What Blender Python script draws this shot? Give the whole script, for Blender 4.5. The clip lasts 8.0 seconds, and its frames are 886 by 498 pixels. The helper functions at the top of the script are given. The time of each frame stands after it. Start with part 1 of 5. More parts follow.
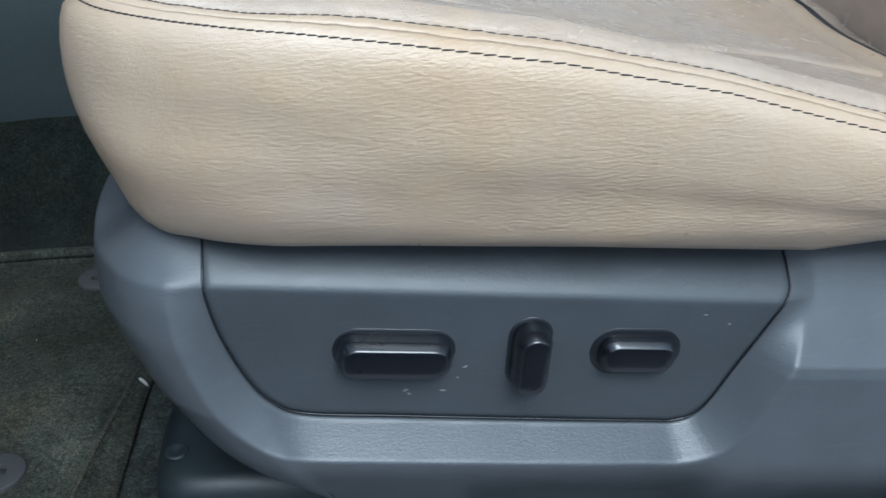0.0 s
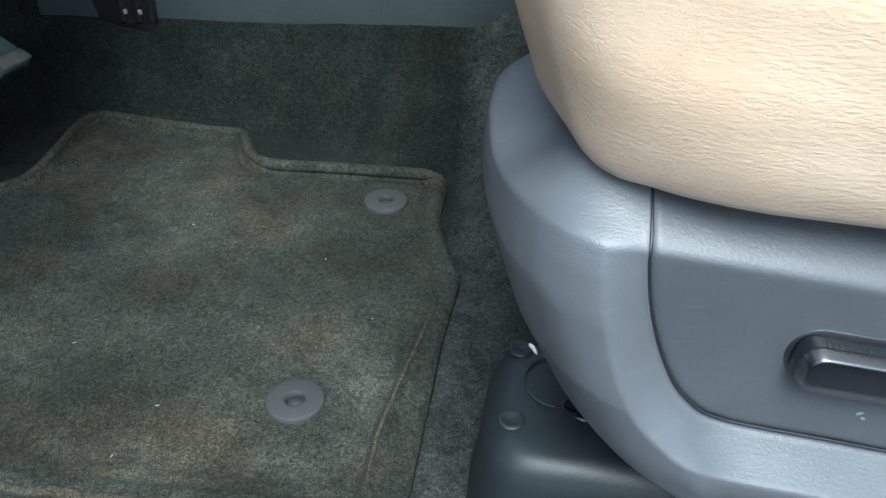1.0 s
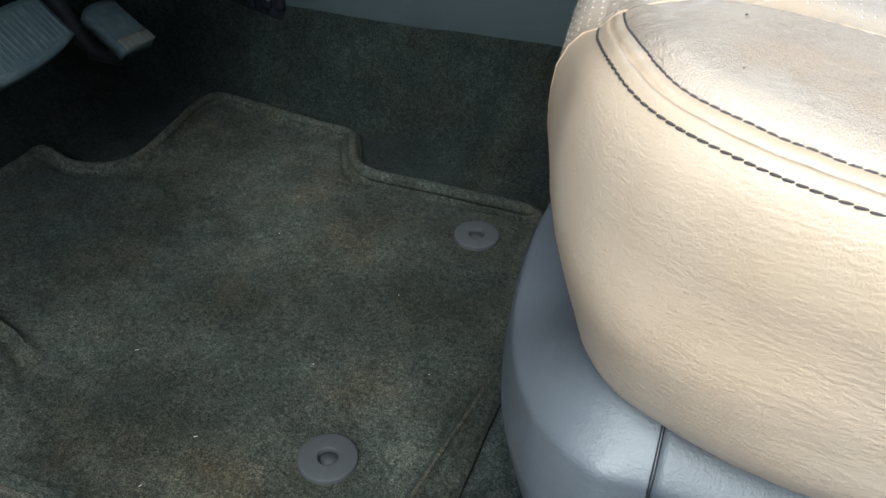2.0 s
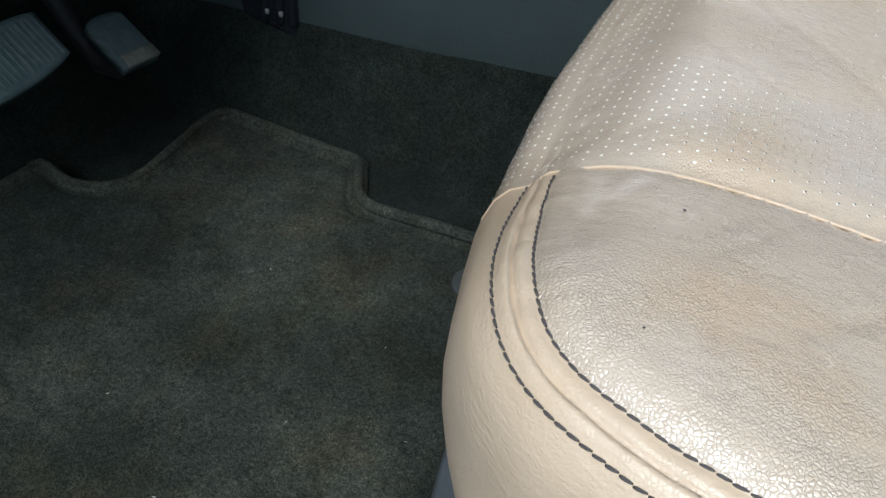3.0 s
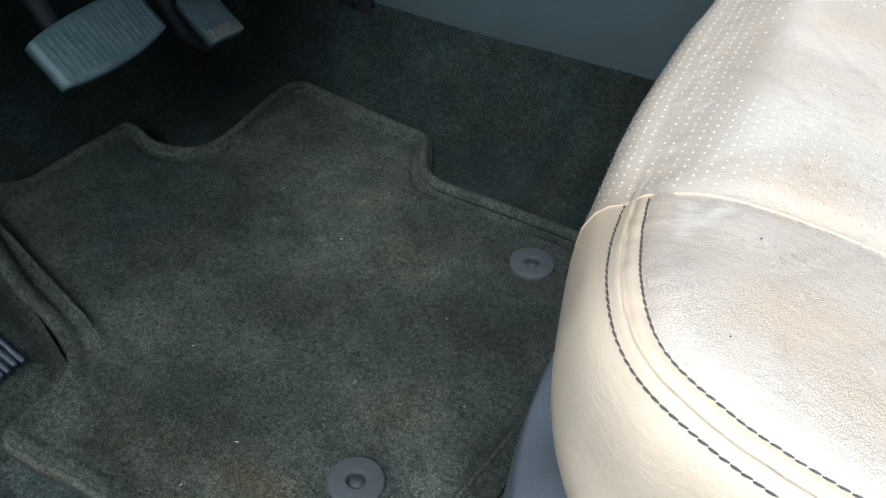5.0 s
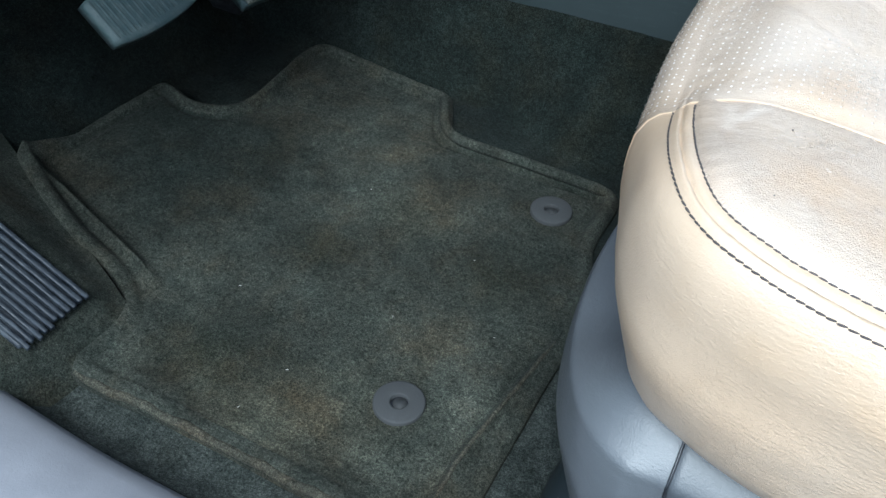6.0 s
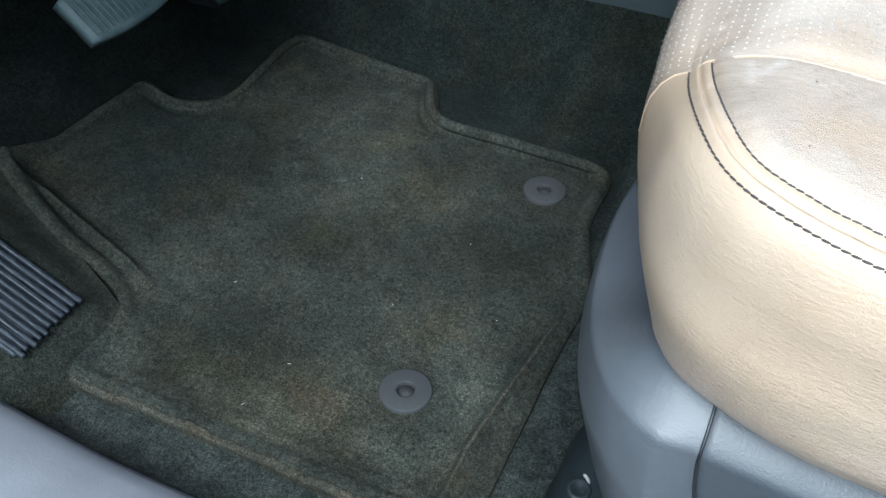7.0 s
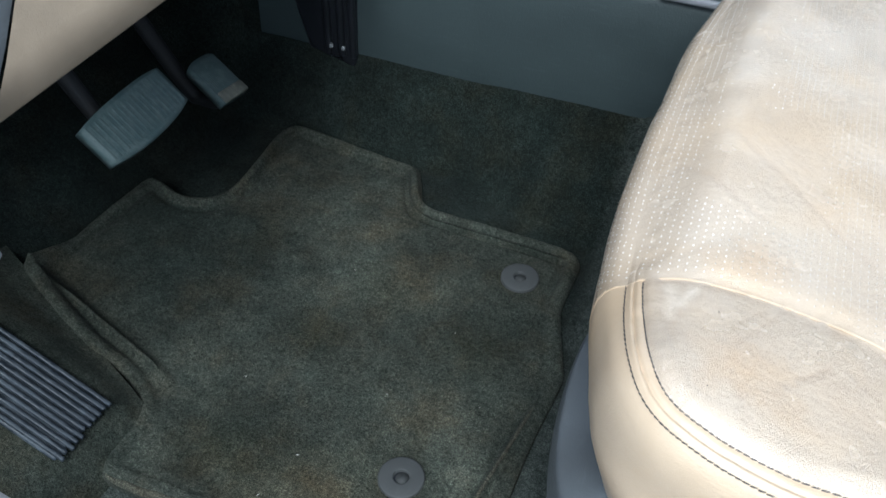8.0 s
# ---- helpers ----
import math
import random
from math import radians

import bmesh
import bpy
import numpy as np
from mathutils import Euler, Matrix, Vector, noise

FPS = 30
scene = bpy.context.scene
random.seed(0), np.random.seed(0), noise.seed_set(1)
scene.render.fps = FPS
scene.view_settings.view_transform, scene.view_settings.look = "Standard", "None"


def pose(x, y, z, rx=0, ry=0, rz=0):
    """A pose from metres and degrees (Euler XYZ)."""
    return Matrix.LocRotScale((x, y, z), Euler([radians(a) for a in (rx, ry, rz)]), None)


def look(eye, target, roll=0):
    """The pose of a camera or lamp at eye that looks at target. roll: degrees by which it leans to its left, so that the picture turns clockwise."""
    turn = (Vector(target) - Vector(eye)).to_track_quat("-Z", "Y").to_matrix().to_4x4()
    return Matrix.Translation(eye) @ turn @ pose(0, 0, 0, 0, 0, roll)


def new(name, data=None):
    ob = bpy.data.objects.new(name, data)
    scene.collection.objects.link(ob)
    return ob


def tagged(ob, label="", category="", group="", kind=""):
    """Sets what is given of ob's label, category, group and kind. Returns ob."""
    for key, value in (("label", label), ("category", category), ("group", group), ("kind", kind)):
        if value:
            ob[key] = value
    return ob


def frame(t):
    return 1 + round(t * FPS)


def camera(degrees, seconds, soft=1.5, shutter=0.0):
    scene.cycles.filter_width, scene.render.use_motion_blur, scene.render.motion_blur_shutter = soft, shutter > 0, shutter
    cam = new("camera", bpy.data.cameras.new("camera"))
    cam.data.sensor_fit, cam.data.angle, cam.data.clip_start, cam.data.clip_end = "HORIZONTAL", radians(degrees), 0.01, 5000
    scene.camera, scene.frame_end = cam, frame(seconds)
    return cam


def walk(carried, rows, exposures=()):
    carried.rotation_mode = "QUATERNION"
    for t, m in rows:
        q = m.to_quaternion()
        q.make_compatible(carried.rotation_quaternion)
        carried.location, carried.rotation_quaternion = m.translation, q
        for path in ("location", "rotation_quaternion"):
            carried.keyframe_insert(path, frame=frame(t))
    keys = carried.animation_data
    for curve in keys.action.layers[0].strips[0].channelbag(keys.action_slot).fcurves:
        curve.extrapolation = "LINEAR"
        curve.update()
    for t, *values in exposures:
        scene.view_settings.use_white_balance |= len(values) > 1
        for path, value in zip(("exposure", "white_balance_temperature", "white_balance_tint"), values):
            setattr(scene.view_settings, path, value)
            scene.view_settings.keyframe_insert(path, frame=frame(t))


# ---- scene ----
from mathutils import bvhtree

cam = camera(53.60, 8.0, 1.5, 0.1)
PATH = [
    (0, (0.0132, -0.3525, 0.4413), (0.2139, 1.3628, -0.5673), -1.12),
    (0.5, (-0.0588, -0.3174, 0.4319), (-0.0584, 1.3813, -0.6238), -1.69),
    (1, (-0.1032, -0.2722, 0.4037), (-0.2893, 1.3759, -0.7138), -0.10),
    (1.2, (-0.1051, -0.2601, 0.4071), (-0.3467, 1.3685, -0.7285), -0.11),
    (2.3, (-0.0517, -0.1532, 0.4594), (-0.6202, 1.3011, -0.7903), 1.36),
    (2.5, (-0.0501, -0.1385, 0.4618), (-0.6344, 1.3052, -0.793), 1.42),
    (3, (-0.0495, -0.1066, 0.4702), (-0.6487, 1.3187, -0.7985), 1.77),
    (3.5, (-0.0457, -0.0928, 0.4767), (-0.643, 1.3155, -0.8116), 2.42),
    (4, (-0.0421, -0.0847, 0.4926), (-0.6484, 1.3042, -0.8125), 2.49),
    (4.5, (-0.0599, -0.1133, 0.5172), (-0.6869, 1.2581, -0.7966), 2.66),
    (5, (-0.0606, -0.1442, 0.508), (-0.7002, 1.2042, -0.8235), 3.29),
    (5.2, (-0.061, -0.1596, 0.5134), (-0.6945, 1.1621, -0.8475), 2.89),
    (6.3, (-0.0658, -0.2164, 0.5184), (-0.6518, 1.1255, -0.8439), 3.84),
    (6.5, (-0.0683, -0.2114, 0.5139), (-0.6425, 1.1295, -0.8545), 3.67),
    (7, (-0.0775, -0.2154, 0.5074), (-0.6314, 1.1306, -0.8643), 1.96),
    (7.5, (-0.0794, -0.2183, 0.5226), (-0.6004, 1.1344, -0.8554), 1.70),
    (8, (-0.0815, -0.223, 0.6279), (-0.596, 1.1395, -0.7429), 1.78),
]
EXPOSURES = [(0, 0.52, 5350, 0), (0.5, 0.92, 5450, 0), (0.62, 1.32, 5580, 0), (1.0, 1.68, 5680, 0), (1.2, 1.74, 5740, 0), (2.3, 0.78, 5800, 0), (3.0, 0.56, 5720, 0), (4.0, 0.57, 5660, 0),
             (4.6, 1.0, 5500, 0), (5.2, 1.25, 5400, 0), (6.3, 1.27, 5400, 0), (7.5, 1.27, 5520, 0), (8.0, 1.14, 5580, 0)]
walk(cam, [(t, look(eye, target, roll)) for t, eye, target, roll in PATH], EXPOSURES)

# ---------------------------------------------------------------- light
world = bpy.data.worlds.new("sky")
scene.world = world
world.use_nodes = True
wn = world.node_tree.nodes
sky = wn.new("ShaderNodeTexSky")
sky.sky_type = "NISHITA"
sky.sun_disc = False
sky.sun_elevation = radians(52)
sky.sun_rotation = radians(168)
sky.air_density, sky.dust_density, sky.ozone_density = 1.0, 1.5, 1.0
veil = wn.new("ShaderNodeHueSaturation")
veil.inputs["Saturation"].default_value = 0.5
world.node_tree.links.new(sky.outputs[0], veil.inputs["Color"])
world.node_tree.links.new(veil.outputs[0], wn["Background"].inputs[0])
wn["Background"].inputs[1].default_value = 0.15
sun_data = bpy.data.lights.new("sun", "SUN")
sun_data.energy = 1.8
sun_data.angle = radians(30)
sun_data.color = (1.0, 0.98, 0.95)
sun = new("sun", sun_data)
sun.matrix_world = look((0.44, -2.06, 3.00), (0, 0, 0.3))

# ---------------------------------------------------------------- materials


def material(name, colour, rough=0.5, metal=0.0, spec=0.5):
    m = bpy.data.materials.new(name)
    m.use_nodes = True
    b = m.node_tree.nodes["Principled BSDF"]
    b.inputs["Base Color"].default_value = (*colour, 1)
    b.inputs["Roughness"].default_value = rough
    b.inputs["Metallic"].default_value = metal
    b.inputs["Specular IOR Level"].default_value = spec
    return m, m.node_tree.nodes, m.node_tree.links, b


def noise_node(n, l, vec, scale, detail=4.0, rough=0.55, stretch=None):
    t = n.new("ShaderNodeTexNoise")
    t.inputs["Scale"].default_value = scale
    t.inputs["Detail"].default_value = detail
    t.inputs["Roughness"].default_value = rough
    if stretch:
        mp = n.new("ShaderNodeMapping")
        mp.inputs["Scale"].default_value = stretch
        l.new(vec, mp.inputs["Vector"])
        vec = mp.outputs["Vector"]
    l.new(vec, t.inputs["Vector"])
    return t.outputs["Fac"]


def ramp(n, l, fac, stops):
    r = n.new("ShaderNodeValToRGB")
    e = r.color_ramp.elements
    while len(e) < len(stops):
        e.new(0.5)
    for k, (p, c) in enumerate(stops):
        e[k].position = p
        e[k].color = (*c, 1)
    l.new(fac, r.inputs["Fac"])
    return r.outputs["Color"]


def mix(n, l, kind, fac, a, b):
    x = n.new("ShaderNodeMix")
    x.data_type = "RGBA"
    x.blend_type = kind
    for key, v in ((0, fac), (6, a), (7, b)):
        if isinstance(v, (int, float)):
            x.inputs[key].default_value = v
        elif isinstance(v, tuple):
            x.inputs[key].default_value = (*v, 1)
        else:
            l.new(v, x.inputs[key])
    return x.outputs[2]


def bumps(n, l, b, layers):
    """layers: (height socket, strength, distance)"""
    last = None
    for h, strength, dist in layers:
        k = n.new("ShaderNodeBump")
        k.invert = strength < 0
        k.inputs["Strength"].default_value = abs(strength)
        k.inputs["Distance"].default_value = dist
        l.new(h, k.inputs["Height"])
        if last:
            l.new(last, k.inputs["Normal"])
        last = k.outputs["Normal"]
    l.new(last, b.inputs["Normal"])


def place(n):
    return n.new("ShaderNodeTexCoord").outputs["Object"]


def crease_lines(n, l, co, scale, width, bend=0.35):
    """Long irregular crease lines: 1 in the crease, 0 elsewhere."""
    w = n.new("ShaderNodeTexNoise")
    w.inputs["Scale"].default_value = scale * 1.7
    w.inputs["Detail"].default_value = 3
    l.new(co, w.inputs["Vector"])
    add = n.new("ShaderNodeMixRGB")
    add.blend_type = "LINEAR_LIGHT"
    add.inputs[0].default_value = bend / scale
    l.new(co, add.inputs[1])
    l.new(w.outputs["Color"], add.inputs[2])
    v = n.new("ShaderNodeTexVoronoi")
    v.feature = "DISTANCE_TO_EDGE"
    v.inputs["Scale"].default_value = scale
    l.new(add.outputs[0], v.inputs["Vector"])
    return ramp(n, l, v.outputs["Distance"], ((0.0, (1, 1, 1)), (width * scale, (0, 0, 0))))


def times(n, l, a, b):
    k = n.new("ShaderNodeMath")
    k.operation = "MULTIPLY"
    for i, v in enumerate((a, b)):
        if isinstance(v, (int, float)):
            k.inputs[i].default_value = v
        else:
            l.new(v, k.inputs[i])
    return k.outputs[0]


def worn_line(n, l, co, p, q, width):
    """One long crease between two places of the plan: 1 in it, 0 beside it."""
    dx, dy = q[0] - p[0], q[1] - p[1]
    ln = math.hypot(dx, dy)
    ux, uy = dx / ln, dy / ln
    wave = n.new("ShaderNodeTexNoise")
    wave.inputs["Scale"].default_value = 45
    wave.inputs["Detail"].default_value = 2
    l.new(co, wave.inputs["Vector"])
    bend = n.new("ShaderNodeMixRGB")
    bend.blend_type = "LINEAR_LIGHT"
    bend.inputs[0].default_value = 0.003
    l.new(co, bend.inputs[1])
    l.new(wave.outputs["Color"], bend.inputs[2])

    def along(ax, ay, shift):
        d = n.new("ShaderNodeVectorMath")
        d.operation = "DOT_PRODUCT"
        d.inputs[1].default_value = (ax, ay, 0)
        l.new(bend.outputs[0], d.inputs[0])
        s = n.new("ShaderNodeMath")
        s.operation = "ADD"
        s.inputs[1].default_value = -(ax * (p[0] + shift * dx) + ay * (p[1] + shift * dy))
        l.new(d.outputs["Value"], s.inputs[0])
        k = n.new("ShaderNodeMath")
        k.operation = "ABSOLUTE"
        l.new(s.outputs[0], k.inputs[0])
        return k.outputs[0]
    across = ramp(n, l, along(-uy, ux, 0.0), ((0.0, (1, 1, 1)), (width, (0, 0, 0))))
    ends = ramp(n, l, along(ux, uy, 0.5), ((0.36 * ln, (1, 1, 1)), (0.5 * ln, (0, 0, 0))))
    return times(n, l, across, ends)


def stain_or_light(n, l, co, x, y, radius, ragged=0.5, scale=26):
    """One worn, dirty or brightened patch of its own outline round a place of the plan: 1 inside, 0 beyond."""
    flat = n.new("ShaderNodeVectorMath")
    flat.operation = "MULTIPLY"
    flat.inputs[1].default_value = (1, 1, 0)
    l.new(co, flat.inputs[0])
    far = n.new("ShaderNodeVectorMath")
    far.operation = "DISTANCE"
    far.inputs[1].default_value = (x, y, 0)
    l.new(flat.outputs[0], far.inputs[0])
    edge = n.new("ShaderNodeMath")
    edge.operation = "MULTIPLY_ADD"
    edge.inputs[1].default_value = 2 * ragged * radius
    l.new(noise_node(n, l, co, scale, 5, 0.65), edge.inputs[0])
    l.new(far.outputs["Value"], edge.inputs[2])
    return ramp(n, l, edge.outputs[0], ((radius * ragged, (1, 1, 1)), (radius * (1.15 + ragged), (0, 0, 0))))


def leather(name, colour, wrinkle, wrinkle_depth, pebble_scale, pebble, rough, wear, crease=0.0, amber=0.5, gloss=0.5, lines=(), patches=(), scuffs=()):
    """Worn leather: warm and pale patches, directed wrinkles, pebbled grain, creases."""
    m, n, l, b = material(name, colour, rough, 0, gloss)
    co = place(n)
    big = noise_node(n, l, co, 13, 4, 0.6)
    patch = noise_node(n, l, co, 26, 3, 0.5)
    mid = noise_node(n, l, co, 70, 5, 0.65)
    warm = tuple(c * k for c, k in zip(colour, (1.03, 0.95, 0.84)))
    pale = tuple(min(1, c * k) for c, k in zip(colour, (1.04, 1.04, 1.05)))
    base = ramp(n, l, big, ((0.32, warm), (0.66, pale)))
    rub = ramp(n, l, patch, ((0.50, (0, 0, 0)), (0.78, (1, 1, 1))))
    base = mix(n, l, "MIX", times(n, l, rub, amber), base, tuple(c * k for c, k in zip(colour, (1.06, 0.90, 0.70))))
    dirt = ramp(n, l, mid, ((0.28, (0.80, 0.77, 0.74)), (0.6, (1, 1, 1))))
    base = mix(n, l, "MULTIPLY", wear, base, dirt)
    for x, y, radius, amount in patches:
        # the dye is rubbed through to an amber undercoat
        base = mix(n, l, "MIX", times(n, l, stain_or_light(n, l, co, x, y, radius, 0.9, 60), amount), base, tuple(c * k for c, k in zip(colour, (1.08, 0.86, 0.60))))
    layers = []
    if crease:
        fine = crease_lines(n, l, co, 95, 0.0005)
        gate = ramp(n, l, noise_node(n, l, co, 30, 3), ((0.46, (0, 0, 0)), (0.66, (1, 1, 1))))
        layers.append((times(n, l, fine, gate), -0.35 * crease, 0.0005))
    for p, q, width in lines:
        mark = worn_line(n, l, co, p, q, width)
        base = mix(n, l, "MULTIPLY", times(n, l, mark, 0.14), base, (0.74, 0.66, 0.6))
        layers.append((mark, -0.16, 0.0012))
    for p, q, width in scuffs:
        base = mix(n, l, "MIX", times(n, l, worn_line(n, l, co, p, q, width), 0.7), base, tuple(min(1, c * 1.32) for c in colour))
    l.new(base, b.inputs["Base Color"])
    wr = noise_node(n, l, co, 1.0, 2.5, 0.5, wrinkle)
    gate = ramp(n, l, noise_node(n, l, co, 16, 3), ((0.34, (0.5, 0.5, 0.5)), (0.6, (1, 1, 1))))
    if not crease:
        # the side panel is stretched smooth round its front corner
        axes = n.new("ShaderNodeSeparateXYZ")
        l.new(co, axes.inputs[0])
        back = n.new("ShaderNodeMath")
        back.operation = "ADD"
        back.inputs[1].default_value = 0.5
        l.new(axes.outputs[0], back.inputs[0])
        gate = times(n, l, gate, ramp(n, l, back.outputs[0], ((0.42, (0.45, 0.45, 0.45)), (0.58, (1, 1, 1)))))
    layers.append((times(n, l, wr, gate), wrinkle_depth, 0.0009))
    vor = n.new("ShaderNodeTexVoronoi")
    vor.feature = "DISTANCE_TO_EDGE"
    vor.inputs["Scale"].default_value = pebble_scale
    warp = n.new("ShaderNodeVectorMath")
    warp.operation = "MULTIPLY_ADD"
    jitter = n.new("ShaderNodeTexNoise")
    jitter.inputs["Scale"].default_value = pebble_scale * 0.9
    l.new(co, jitter.inputs["Vector"])
    l.new(jitter.outputs["Color"], warp.inputs[0])
    warp.inputs[1].default_value = (0.8 / pebble_scale,) * 3
    l.new(co, warp.inputs[2])
    l.new(warp.outputs[0], vor.inputs["Vector"])
    cell = ramp(n, l, vor.outputs["Distance"], ((0.0, (0, 0, 0)), (0.10, (0.65, 0.65, 0.65)), (0.34, (1, 1, 1))))
    gate = ramp(n, l, noise_node(n, l, co, 28, 3), ((0.38, (0.30, 0.30, 0.30)), (0.62, (1, 1, 1))))
    layers.append((times(n, l, cell, gate), pebble, 0.0005))
    bumps(n, l, b, layers)
    if crease:
        # the worn finish shines like a thin lacquer
        b.inputs["Coat Weight"].default_value = 0.6
        b.inputs["Coat Roughness"].default_value = 0.26
        l.new(b.inputs["Normal"].links[0].from_socket, b.inputs["Coat Normal"])
    r = ramp(n, l, noise_node(n, l, co, 38, 4), ((0.3, (rough - 0.03,) * 3), (0.7, (rough + 0.05,) * 3)))
    l.new(r, b.inputs["Roughness"])
    return m


def plastic(name, colour, rough=0.5, grain=0.35, scale=1400, scuff=0.25, wrinkle=None):
    m, n, l, b = material(name, colour, rough)
    co = place(n)
    big = noise_node(n, l, co, 14, 5, 0.6)
    fine = noise_node(n, l, co, scale, 2, 0.5)
    scr = noise_node(n, l, co, 1.0, 6, 0.7, (40, 40, 300))
    dark = tuple(c * 0.88 for c in colour)
    lite = tuple(min(1, c * 1.14) for c in colour)
    base = ramp(n, l, big, ((0.3, dark), (0.7, lite)))
    dust = ramp(n, l, scr, ((0.56, (0, 0, 0)), (0.75, (1, 1, 1))))
    fac = n.new("ShaderNodeMath")
    fac.operation = "MULTIPLY"
    l.new(dust, fac.inputs[0])
    fac.inputs[1].default_value = scuff
    l.new(mix(n, l, "MIX", fac.outputs[0], base, tuple(min(1, c * 1.5 + 0.03) for c in colour)), b.inputs["Base Color"])
    skin = noise_node(n, l, co, 1.0, 3, 0.6, wrinkle) if wrinkle else noise_node(n, l, co, scale * 0.42, 3, 0.6)
    bumps(n, l, b, ((skin, grain * 0.9, 0.0006), (fine, grain, 0.0004)))
    l.new(ramp(n, l, big, ((0.3, (rough - 0.06,) * 3), (0.7, (rough + 0.08,) * 3))), b.inputs["Roughness"])
    return m


def carpet(name, colour, blotch=0.6, relief=1.0, contrast=1.0, dust=None, marks=()):
    """Short worn pile: fine specks, brown and green-grey patches, trodden paths."""
    m, n, l, b = material(name, colour, 1.0, 0, 0.04)
    co = place(n)
    pile = noise_node(n, l, co, 1250, 2, 0.8)
    speck = noise_node(n, l, co, 640, 3, 0.8)
    clump = noise_node(n, l, co, 180, 4, 0.7)
    big = noise_node(n, l, co, 11, 6, 0.62)
    hue = noise_node(n, l, co, 17, 4, 0.6)
    mid = noise_node(n, l, co, 42, 5, 0.7)
    k = contrast
    base = ramp(n, l, big, ((0.34, tuple(c * (1 - 0.5 * k) for c in colour)), (0.5, colour), (0.66, tuple(c * (1 + 1.0 * k) for c in colour))))
    tint = ramp(n, l, hue, ((0.36, (0.93, 1.0, 0.98)), (0.5, (0.98, 1.0, 0.96)), (0.66, (1.12, 1.0, 0.86))))
    base = mix(n, l, "MULTIPLY", 1.0, base, tint)
    base = mix(n, l, "MULTIPLY", blotch, base, ramp(n, l, mid, ((0.34, (0.45, 0.47, 0.45)), (0.62, (1.15, 1.12, 1.08)))))
    for x, y, radius, tone in marks:
        base = mix(n, l, "MULTIPLY", stain_or_light(n, l, co, x, y, radius), base, tone)
    if dust:
        # trodden-in dust by the door and seat front; its paleness also paints in light
        axes = n.new("ShaderNodeSeparateXYZ")
        l.new(co, axes.inputs[0])
        door = ramp(n, l, axes.outputs[1], ((0.04, (1, 1, 1)), (0.085, (0, 0, 0))))
        shift = n.new("ShaderNodeMath")
        shift.operation = "ADD"
        shift.inputs[1].default_value = 0.5
        l.new(axes.outputs[0], shift.inputs[0])
        foot = ramp(n, l, shift.outputs[0], ((0.325, (0, 0, 0)), (0.345, (1, 1, 1))))
        spread = n.new("ShaderNodeMath")
        spread.operation = "MAXIMUM"
        l.new(door, spread.inputs[0])
        l.new(foot, spread.inputs[1])
        patchy = ramp(n, l, mid, ((0.36, (0.35, 0.35, 0.35)), (0.6, (1, 1, 1))))
        base = mix(n, l, "MIX", times(n, l, spread.outputs[0], patchy), base, dust)
    tuft = noise_node(n, l, co, 260, 5, 0.75)
    base = mix(n, l, "MULTIPLY", 0.9, base, ramp(n, l, tuft, ((0.36, (0.55, 0.57, 0.55)), (0.5, (1, 1, 1)), (0.66, (1.5, 1.48, 1.44)))))
    base = mix(n, l, "MULTIPLY", 0.85, base, ramp(n, l, speck, ((0.36, (0.42, 0.43, 0.42)), (0.64, (1.50, 1.50, 1.48)))))
    base = mix(n, l, "MULTIPLY", 0.75, base, ramp(n, l, pile, ((0.36, (0.26, 0.26, 0.26)), (0.52, (1.0, 1.0, 1.0)), (0.68, (2.1, 2.1, 2.05)))))
    l.new(base, b.inputs["Base Color"])
    b.inputs["Sheen Weight"].default_value = 0.02
    b.inputs["Sheen Roughness"].default_value = 0.5
    bumps(n, l, b, ((clump, 0.6 * relief, 0.002), (tuft, 0.7 * relief, 0.002), (speck, 0.6 * relief, 0.002), (pile, 0.8 * relief, 0.0018)))
    return m


def grimy_rubber(name, colour, dust):
    """Dark rubber with dry dirt trodden into it in streaks and spots."""
    m, n, l, b = material(name, colour, 0.6)
    co = place(n)
    streak = noise_node(n, l, co, 1.0, 5, 0.7, (22, 160, 160))
    spot = noise_node(n, l, co, 120, 5, 0.75)
    big = noise_node(n, l, co, 18, 4, 0.6)
    wear = times(n, l, ramp(n, l, streak, ((0.42, (0, 0, 0)), (0.66, (1, 1, 1)))), ramp(n, l, big, ((0.35, (0.25, 0.25, 0.25)), (0.62, (1, 1, 1)))))
    base = mix(n, l, "MIX", wear, colour, dust)
    base = mix(n, l, "MIX", times(n, l, ramp(n, l, spot, ((0.56, (0, 0, 0)), (0.68, (1, 1, 1)))), 0.5), base, dust)
    l.new(base, b.inputs["Base Color"])
    bumps(n, l, b, ((spot, 0.5, 0.0012), (streak, 0.3, 0.001)))
    l.new(ramp(n, l, streak, ((0.4, (0.45,) * 3), (0.66, (0.85,) * 3))), b.inputs["Roughness"])
    return m


